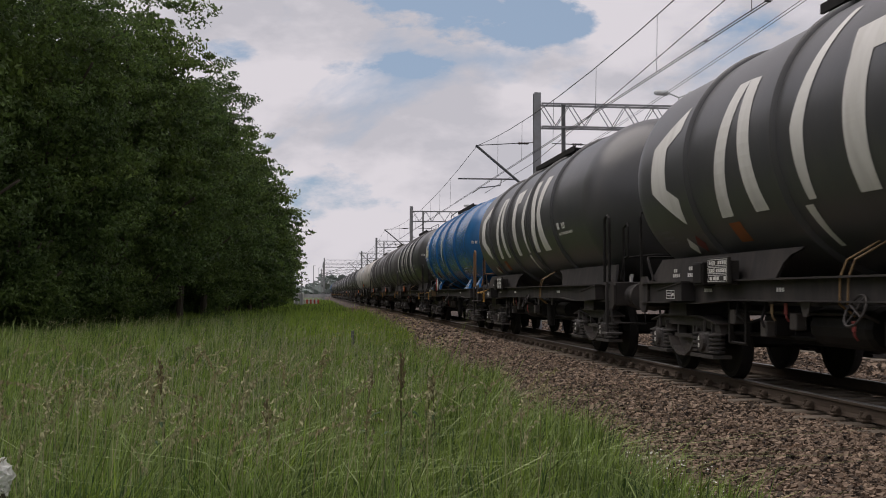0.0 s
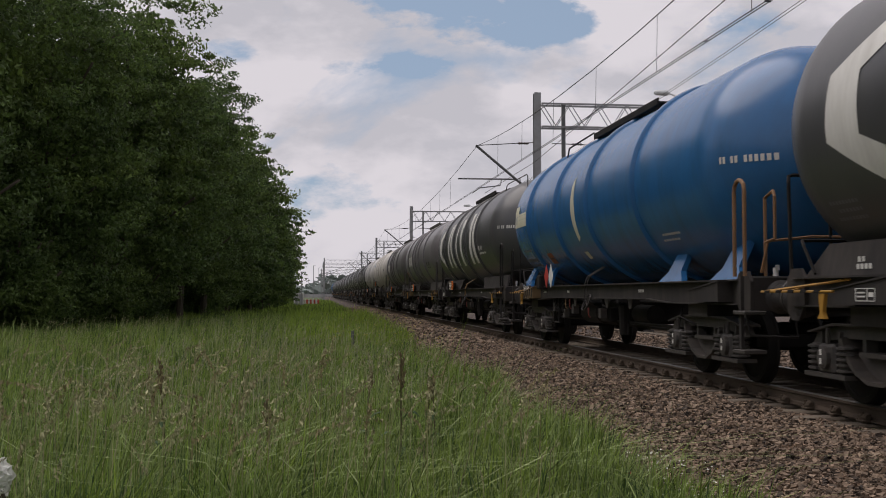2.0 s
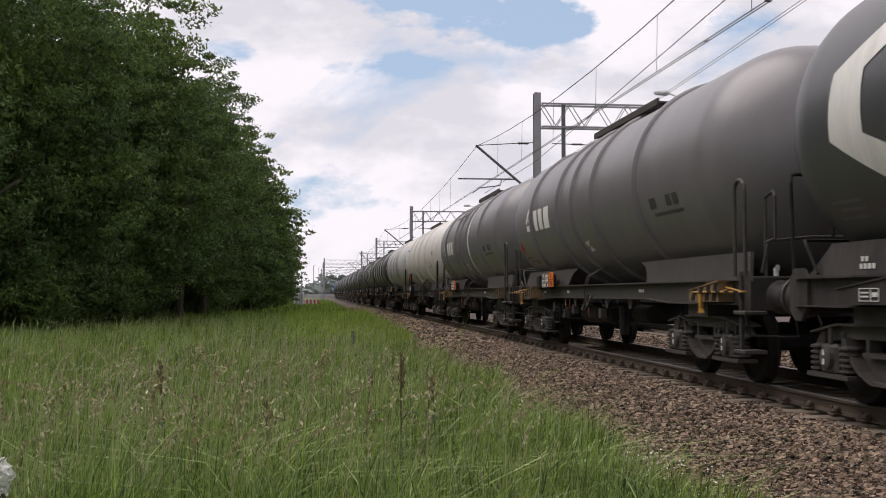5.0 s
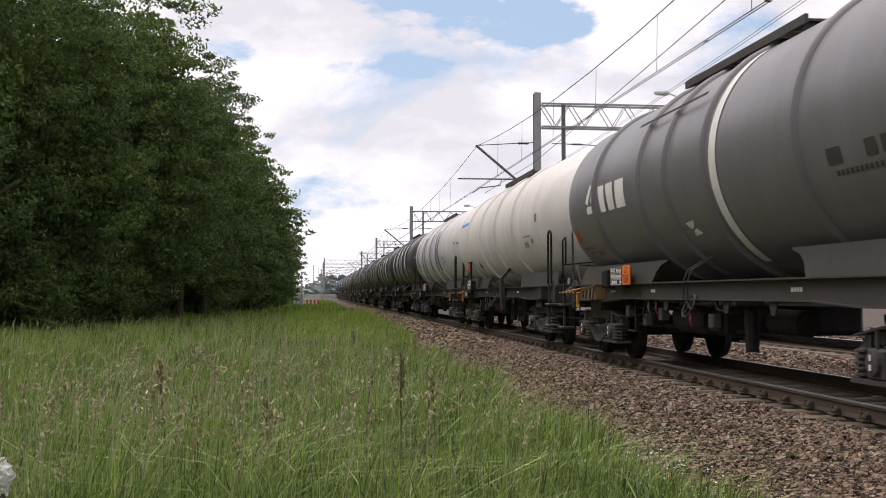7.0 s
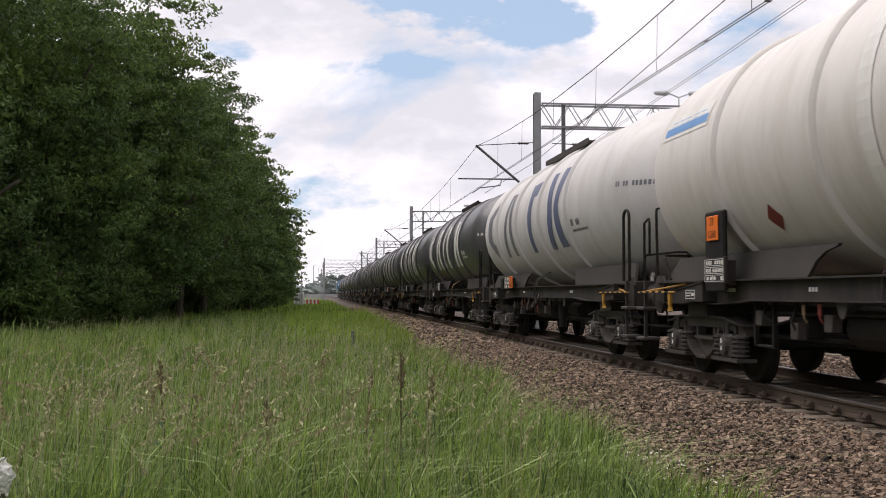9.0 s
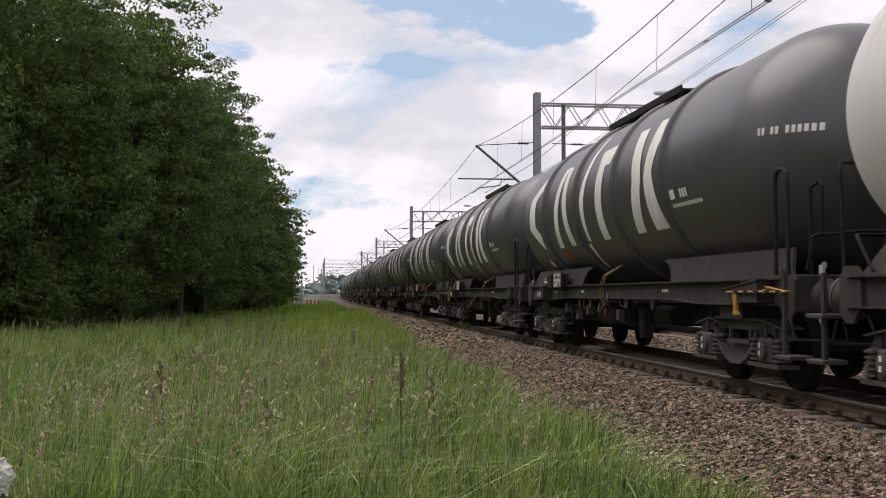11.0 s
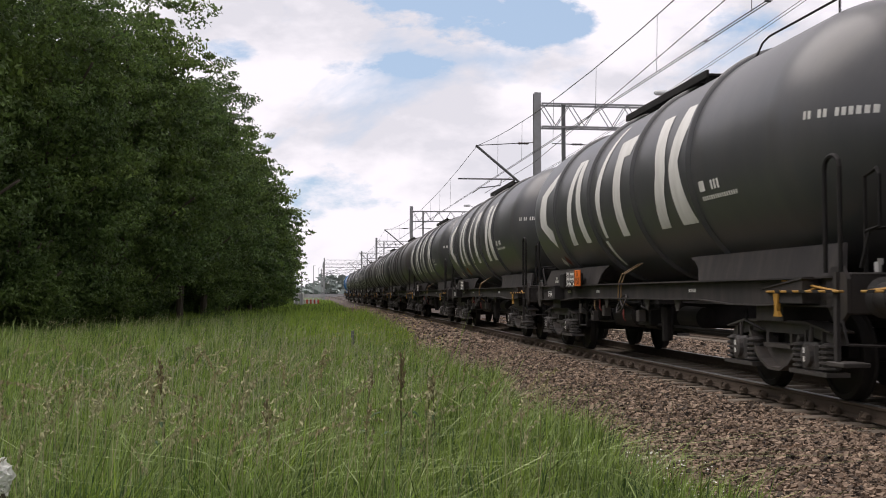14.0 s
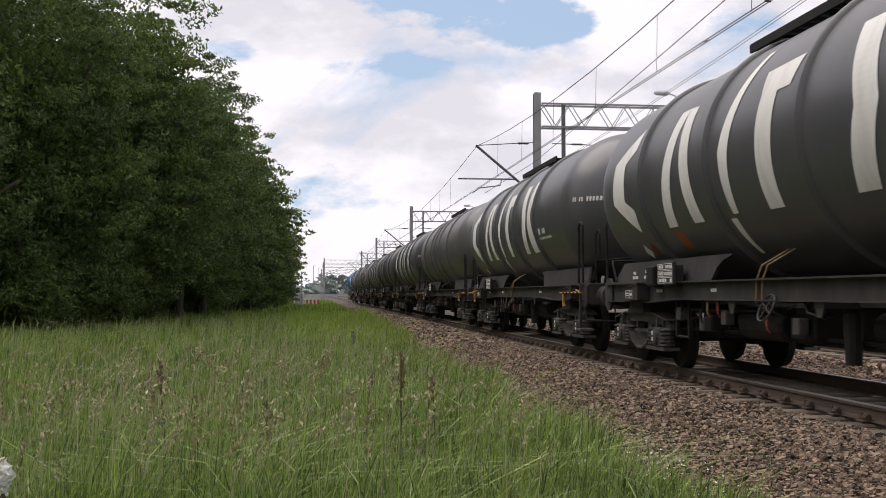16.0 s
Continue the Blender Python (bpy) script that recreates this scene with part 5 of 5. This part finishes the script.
def side_marks(bm):
    bars_on_tank(bm, -4.93, -3.82, -20, -18, 16)
    for k in range(3):
        on_tank(bm, [(-4.46 + 0.1 * k, -15.5), (-4.4 + 0.1 * k, -15.5), (-4.4 + 0.1 * k, -11), (-4.46 + 0.1 * k, -11)], n=2, m=1)
    on_tank(bm, [(-4.0, -15.5), (-3.82, -15.5), (-3.82, -10.5), (-4.0, -10.5)], n=2, m=1)
    return bm


def number_bars(bm, low=0.08):
    """A level row of bars on the domed front end, its foot at the height low over the tank's middle."""
    for k in range(12):
        if k in (2, 5):
            continue
        y = -6.46 - 0.045 * k
        a = [math.degrees(math.asin(h_ / tank_radius(y))) for h_ in (low, low + 0.085)]
        on_tank(bm, [(y, a[0]), (y - 0.029, a[0]), (y - 0.029, a[1]), (y, a[1])], n=2, m=1)
    return bm


def film_patch(bm, y0, y1, a0, a1, skew=0.0, lift=0.006):
    return on_tank(bm, [(y0, a0), (y1, a0), (y1 + skew, a1), (y0 + skew, a1)], lift, 8, 6)


def make_wagon(centre, label, tank_mat, frame_mat=M_FRAME, rings=(4.03, 1.42, -1.12, -3.55), style="wide", plate="panel", bar=(-1, 1), spin=True):
    w = tagged(thing("tank_wagon", label, "rail wagon", "tank wagons of the goods train"))
    key = f"tank{rings}"
    if (key, tank_mat.name) in STORE:
        tank = part("tank", STORE[(key, tank_mat.name)], None, w)
    else:
        tank = part("tank", tank_body(B(), rings), tank_mat, w, smooth=True)
        STORE[(key, tank_mat.name)] = tank.data
    shared("sill" + frame_mat.name, "underframe", sill, frame_mat, w)
    for e in (-1, 1):
        striped = style in ("grey", "stripe") or (style == "blue" and e > 0)
        gm = M_STRIPE if striped else frame_mat
        gs = shared(f"gusset{e}" + gm.name, "bracket", lambda bm: gusset(bm, e), gm, w, "dull ochre and black striped wedge" if striped else "")
        if striped:
            for k in range(4):
                shared(f"gstripe{e}{k}", "stripe", lambda bm: gusset_stripe(bm, e, k), M_BLACK, gs)
        elif e > 0:
            shared(f"gpanel{e}", "marking", lambda bm: gusset_panel(bm, e), M_LETTER, gs, "small framed white marks")
    smat = {M_WHITE: M_FRAME_GREY, M_WHITE2: M_FRAME_GREY, M_GREY: M_FRAME_GREY}.get(tank_mat, M_FRAME)
    if tank_mat is M_BLUE:
        smat = M_BLUE
    for sx in (-1, 1):
        for e in (-1, 1):
            if smat is M_BLUE:
                for y in (4.15, 6.2):
                    shared(f"foot{sx}{e}{y}", "saddle_foot", lambda bm: blue_foot(bm, sx, e * y), smat, w)
            else:
                shared(f"saddle{sx}{e}" + smat.name, "saddle_plate", lambda bm: saddle(bm, sx, e), smat, w)
    for s in (0, 180):
        dy = 0.0 if s else -0.3
        at(shared("headstock", "headstock", headstock, M_FRAME, w), 0, dy, 0, 0, 0, s)
        for bx in (-0.875, 0.875):
            m = pose(0, dy, 0, 0, 0, s) @ pose(bx, 0, 0)
            shared("buffer", "buffer", buffer, M_BOGIE, w, smooth=True).matrix_basis = m
    for y in (-5.25, 5.25):
        add_bogie(w, y, True)
    rail_mat = M_BROWNRAIL if tank_mat is M_BLUE else (M_FRAME_GREY if tank_mat is M_GREY else M_BLACK)
    shared("endrails" + rail_mat.name, "handrail", end_rails, rail_mat, w)
    rear_mat = M_FRAME_GREY if tank_mat is M_GREY else M_BLACK
    shared("rearrails" + rear_mat.name, "handrail", rear_rails, rear_mat, w)
    for e in ((1,) if tank_mat is M_DARK else (1, -1)):
        st = shared("steps", "step", end_steps, M_FRAME, w)
        flip = Matrix.Translation((0, -0.3, 0)) @ Matrix.Diagonal((1, -1, 1, 1))
        if e < 0:
            st.matrix_basis = flip
        for z in ((0.42,) if tank_mat is M_DARK else (0.42, 0.86)):
            sb = shared(f"stepboard{z}", "step_board", lambda bm: step_board(bm, z), M_FRAME_GREY, w)
            if e < 0:
                sb.matrix_basis = flip
    top_mat = M_FRAME_GREY if tank_mat in (M_WHITE, M_WHITE2, M_GREY) else M_BLACK
    shared("walkway" + top_mat.name, "walkway", walkway, top_mat, w)
    shared("tag1", "brake_handle", lambda bm: brake_tag(bm, 2.1, 0.8, 0.985), M_STRIPE, w, "small yellow enamel handle")
    shared("tag2", "brake_handle", lambda bm: brake_tag(bm, 1.75, 0.8, 1.0), M_REDOLD, w, "small red enamel handle")
    shared("tag3", "brake_handle", lambda bm: brake_tag(bm, 0.3, 0.66, 0.84), M_REDOLD, w, "small red enamel handle")
    if style != "white":
        shared("sidebox", "side_box", side_box, M_BLACK, w)
    if tank_mat is M_DARK:
        shared("saddlemarks", "marking", saddle_marks, M_LETTER, w, "white stencil bars on the cradle plate")
    if style == "blue":
        shared("toprail", "grab_rail", top_rail, M_BLACK, w)
    if tank_mat is M_DARK and plate == "orange":
        shared("endrail", "safety_rail", end_rail, M_BLACK, w)
    shared("manhole", "manhole", manhole, M_BLACK, w)
    shared("brakes", "brake_gear", brake_gear, M_BLACK, w)
    at(shared("handwheel", "hand_wheel", hand_wheel, M_FRAME, w, "thin brake hand wheel"), -1.32, 0.1, 0.94, 0, 25, 0)
    ps = -1.3 if style == "wide_b" else 0.35
    shared(f"pipes{ps}" + ("o" if tank_mat is M_DARK else "g"), "drain_pipe", lambda bm: vent_pipes(bm, ps), M_RUSTPIPE if tank_mat is M_DARK else M_FRAME_GREY, w)
    if bar:
        for e in bar:
            cb = shared("cornerbar", "shunting_handle", corner_bar, M_YELLOW, w, "yellow and black shunting handle")
            if e > 0:
                cb.matrix_basis = Matrix.Translation((0, -0.2, 0)) @ Matrix.Diagonal((1, -1, 1, 1))
            shared("cornerstripes", "stripe", corner_stripes, M_BLACK, cb)
    dp = shared("datapanel", "data_panel", data_panel, M_FRAME, w)
    if style == "blue":
        at(dp, 0.0, 2.0, -0.25)
    if style == "white":
        at(dp, -0.052, 0.74, 0.0)
    shared("datamarks", "marking", data_marks, M_LETTER, dp, "pale bars of small writing")
    shared("sillmarks", "marking", sill_marks, M_LETTER, w, "small pale stencil bars")
    if style == "white":
        shared("sidetray", "side_tray", side_tray, M_BLACK, w)
    for y in (0.0, 1.35, 3.6):
        at(shared("silltab", "jacking_mark", sill_tab, M_FRAME_GREY, w), 0.0, y, 0.0)
    for k, pts in enumerate(HOSES):
        shared(f"hose{k}", "brake_hose", lambda bm: tube(bm, pts, 0.018, 6), M_BLACK, w)
    for y, z in ((2.4, 0.7), (3.3, 0.82), (1.65, 0.8), (-0.35, 0.75)):
        at(shared("valve", "brake_valve", valve_box, M_BOGIE, w), 0, y, z)
    shared("lampbracket", "lamp_bracket", lamp_bracket, M_CABIN, w, "small white lamp bracket")
    if plate == "orange":
        hp = shared("hazard", "hazard_plate", hazard_plate, M_ORANGE, w, "orange hazard plate with black digits")
        shared("digits", "digits", lambda bm: plate_digits(plate_digits(bm, "33", 2.7, 1.465, 0.14), "1268", 2.7, 1.315, 0.14), M_BLACK, hp)
        shared("divider", "divider", lambda bm: box(bm, -1.405, -1.4005, 2.51, 2.89, 1.385, 1.395), M_BLACK, hp)
    elif plate == "tank":
        shared("tankplate", "hazard_sticker", lambda bm: film_patch(bm, 2.88, 3.22, -44, -33), M_ORANGE_OLD, tank, "faded orange hazard sticker")
    # markings on the tank
    if style in ("wide", "wide_b", "pale"):
        for nm, fn, dy in {"wide": SHAPES_A, "wide_b": SHAPES_B, "pale": SHAPES_C}[style]:
            mt = M_LETTER if style != "pale" else (M_GREYFILM if nm in ("bracket", "wedge") else M_BLUEFILM)
            shared(f"{style}{nm}", "painted_shape", lambda bm: fn(bm, dy), mt, tank, "tall white painted shape" if style != "pale" else "tall faded dark shape")
        mt = M_LETTER if style != "pale" else M_GREYFILM
        shared("sidemarks" + mt.name, "marking", side_marks, mt, tank, "row of small marks")
        if style != "wide_b":
            shared("numbers" + mt.name, "number_bars", number_bars, mt, tank, "row of small bars")
        if style != "pale":
            shared("darkdiamond", "hazard_diamond", lambda bm: diamond(bm, 4.85, -43, 0.15), M_LETTER, tank, "white diamond sticker")
            shared("darkdiamond2", "hazard_diamond", lambda bm: diamond(bm, 4.5, -42, 0.15), M_REDOLD, tank, "faded red diamond sticker")
            shared("darksmall", "marking", lambda bm: bars_on_tank(bars_on_tank(bars_on_tank(bm, 5.3, 5.85, -33, -31.5, 9), 5.3, 5.75, -36.5, -35, 7), 5.3, 5.85, -40, -38.5, 9), M_GREYFILM, tank, "faint small marks")
    elif style == "blue":
        lp = shared("bluefilm", "logo_panel", lambda bm: film_patch(film_patch(bm, 4.75, 6.25, -5, 7), 5.6, 6.4, 7, 14), M_CREAM, tank, "cream logo panel")
        shared("bluelogo", "logo_shape", lambda bm: bars_on_tank(bm, 5.45, 6.1, -2, 5, 3, 0.3), M_BLUEFILM, tank, "dark blue bars")
        shared("bluelogo2", "logo_shape", lambda bm: bars_on_tank(bm, 4.8, 5.4, -2, 5, 4, 0.3), M_GREEN, tank, "green bars")
        shared("bluearc", "arc_mark", lambda bm: on_tank(on_tank(bm, [(0.52, -28), (0.33, -25), (0.26, -4), (0.56, -4)]), [(0.56, -4), (0.26, -4), (0.35, 19), (0.5, 14)]), M_CREAM, tank, "cream curved stroke")
        shared("bluechev", "arc_mark", lambda bm: on_tank(bm, [(0.62, -36), (0.36, -36), (0.34, -42), (0.58, -43)], n=2), M_CREAM, tank, "cream chevron")
        for k, (a0, a1) in enumerate(((-43, -38), (-37.4, -32.4))):
            shared(f"bluestick{k}", "hazard_sticker", lambda bm: film_patch(bm, 3.2, 3.62, a0, a1), M_ORANGE_OLD, tank, "faded orange hazard sticker")
        shared("bluenum", "number_bars", lambda bm: number_bars(bm, -0.1), M_LETTER, tank, "row of pale bars")
        shared("bluesmall2", "marking", lambda bm: bars_on_tank(bars_on_tank(bm, -4.75, -4.0, -34, -32.6, 8), -4.6, -3.9, -37.5, -36.2, 6), M_LETTER, tank, "row of small pale marks")
        shared("bluesmall", "marking", lambda bm: bars_on_tank(bars_on_tank(bars_on_tank(bm, 4.9, 5.7, -28, -26, 9), 4.6, 6.0, -38, -35, 12), 4.6, 6.0, -44, -41, 12), M_GREYFILM, tank, "faint small marks")
        for k, (yy, mm) in enumerate(((3.3, M_RED), (2.87, M_LETTER))):
            shared(f"diamond{k}", "hazard_diamond", lambda bm: slab(bm, [(yy, 1.22), (yy - 0.2, 1.46), (yy, 1.72), (yy + 0.2, 1.46)], -1.36, -1.35), mm, w, "diamond hazard sign")
    elif style in ("grey", "stripe"):
        for k, q in enumerate(([(4.78, -3), (4.62, -5), (4.36, 8), (4.52, 8)], [(4.46, -3), (4.3, -6), (4.22, 6), (4.36, 8)], [(4.72, -11), (4.36, -11), (4.36, -6), (4.72, -6)],
                               [(3.82, -12), (3.52, -12), (3.62, 5), (3.98, 5)], [(3.36, -12), (3.02, -12), (3.1, 5), (3.5, 5)], [(2.9, -12), (2.42, -12), (2.48, 5), (2.95, 5)])):
            shared(f"greylogo{k}", "logo_shape", lambda bm: on_tank(bm, q, n=6), M_LETTER, tank, "white logo stroke")
        shared("greynum", "marking", lambda bm: bars_on_tank(bars_on_tank(bars_on_tank(bm, -4.3, -4.0, -18, -12, 1, 0.1), -5.2, -4.65, -18, -12, 2, 0.3), -5.3, -4.1, -22.5, -20.5, 14), M_FRAME_GREY, tank, "small framed marks")
        if style == "stripe":
            shared("stripe", "white_band", lambda bm: on_tank(bm, [(-1.14, -58), (-1.36, -58), (-1.36, 88), (-1.14, 88)], 0.01, 24, 1), M_LETTER, tank, "white band round the tank")
            shared("hinge", "hinge_bar", lambda bm: on_tank(bm, [(2.05, 31.5), (-0.75, 31.5), (-0.75, 33.5), (2.05, 33.5)], 0.09, 2, 10), M_BLACK, tank, "dark bar between two rings")
        shared("greydiamond", "hazard_diamond", lambda bm: diamond(bm, 5.74, -24.5), M_RED, tank, "red diamond sticker")
        shared("greydiamond2", "hazard_diamond", lambda bm: diamond(bm, 6.1, -25), M_LETTER, tank, "white diamond sticker")
        shared("greychevron", "marking", chevron, M_LETTER, tank, "white chevron mark")
        shared("greypanel", "marking", lambda bm: bars_on_tank(bars_on_tank(bars_on_tank(bm, 5.2, 5.8, -35, -33, 6), 5.2, 5.6, -38.5, -37, 4), 4.7, 5.1, -41, -37, 3), M_SEEDFILM, tank, "faint yellowish marks")
    elif style == "white":
        shared("whitelogo", "logo_panel", lambda bm: film_patch(bm, 4.2, 5.85, 16, 29), M_LETTER, tank, "pale logo panel")
        shared("whitelogo2", "logo_shape", lambda bm: film_patch(bm, 4.25, 5.8, 18, 22.5, 0.0, 0.009), M_SKYFILM, tank, "sky-blue logo bar")
        shared("whitelogo3", "logo_shape", lambda bm: bars_on_tank(bm, 4.4, 5.7, 23, 27.5, 5, 0.25), M_SKYFILM, tank, "sky-blue logo bars")
        shared("whitediamond", "hazard_diamond", lambda bm: diamond(bm, 2.7, -34, 0.18), M_REDOLD, tank, "dark red diamond sticker")
        shared("whitemarks", "marking", lambda bm: bars_on_tank(bars_on_tank(bars_on_tank(bm, -5.5, -4.7, -15, -13.5, 8), -5.1, -4.65, -24, -19, 2), -5.7, -5.4, -21, -17, 1), M_GREYFILM, tank, "small dark marks")
        shared("whitemark2", "marking", lambda bm: bars_on_tank(bm, -6.22, -6.1, -4, 3, 1, 0.1), M_GREYFILM, tank, "small dark mark")
        shared("whiteband", "pale_band", lambda bm: on_tank(bm, [(0.45, -50), (0.2, -50), (0.2, 85), (0.45, 85)], 0.008, 24, 1), M_LETTER, tank, "clean white band")
        shared("whitebox", "sign_holder", lambda bm: box(bm, -1.44, -1.38, 3.72, 4.32, 1.12, 2.1, 0.02), M_BLACK, w, "tall black sign holder")
        hp = shared("hazard2", "hazard_plate", lambda bm: box(bm, -1.46, -1.445, 3.85, 4.21, 1.74, 2.04, 0.006), M_ORANGE, w, "orange hazard plate with black digits")
        shared("digits2", "digits", lambda bm: plate_digits(plate_digits(bm, "33", 4.03, 1.965, 0.13, -1.4635), "1268", 4.03, 1.815, 0.13, -1.4635), M_BLACK, hp)
        shared("arm", "filler_arm", lambda bm: tall_bracket(bm), M_FRAME, w, "upright dark bracket on the sill")
    w["spin"] = 1 if spin else 0
    WAGONS.append((w, centre))
    return w


WAGONS = []
DARK = "charcoal tank wagon with tall white painted shapes"
make_wagon(9.14, DARK + " and faded stickers", M_DARK, plate="tank", bar=())
make_wagon(24.5, DARK + ", data panel beside it", M_DARK, style="wide_b", plate="tank", bar=(1,))
make_wagon(39.4, "glossy blue tank wagon with a cream logo panel", M_BLUE, rings=(4.48, 1.83, -0.6, -3.36), style="blue", bar=(1,))
make_wagon(55.25, DARK + " and an orange plate", M_DARK, plate="orange", bar=(-1,))
make_wagon(70.2, "mid grey tank wagon with white logo strokes", M_GREY, M_FRAME_GREY, rings=(4.15, 1.7, 0.5, -0.95, -3.46), style="grey", plate="orange", bar=(-1, 1))
make_wagon(85.4, "mid grey tank wagon with a white band round it", M_GREY, M_FRAME_GREY, rings=(4.19, 1.7, 0.52, -0.93, -3.46), style="stripe", plate="orange", bar=(1,))
make_wagon(100.8, "off-white tank wagon with a sky-blue logo panel", M_WHITE, rings=(3.85, 1.3, -1.12, -3.6), style="white", bar=(1,))
make_wagon(115.8, "light grey tank wagon with faded grey and blue shapes", M_WHITE2, style="pale", plate="orange", bar=(-1,))
make_wagon(130.7, DARK + " and faded stickers", M_DARK, plate="tank", bar=(-1,))
make_wagon(145.6, DARK + " and orange stickers", M_DARK, style="wide_b", plate="tank", bar=(1,))
make_wagon(160.4, DARK + " and an orange plate", M_DARK, plate="orange", bar=(-1,))
make_wagon(175.4, DARK + ", data panel beside it", M_DARK, plate="tank", bar=(-1,))
for k in range(12, 20):
    if k in (13, 15):
        make_wagon(175.4 + 15.2 * (k - 11), "plain dark grey tank wagon far down the train", M_GREY_DARK, rings=(4.19, 1.7, 0.52, -0.93, -3.46), style="plain", spin=False)
    else:
        make_wagon(175.4 + 15.2 * (k - 11), DARK + " far down the train", M_DARK, style="wide_b" if k % 2 else "wide", spin=False)
make_wagon(175.4 + 15.2 * 9, "blue tank wagon at the end of the train", M_BLUE, rings=(4.48, 1.83, -0.6, -3.36), style="blue", spin=False)


# ---- what moves ----
def motions():
    for w, c in WAGONS:
        walk(w, [(t, pose(TRACK, c - SPEED * t, 0)) for t in (0, 8, 16)])
    step = 1 / 15
    turn = math.degrees(SPEED * step / 0.46)
    for ws, y, w in SPINNERS:
        if w["spin"]:
            walk(ws, [(k * step, pose(0, y, 0.46, turn * k)) for k in range(241)])


motions()
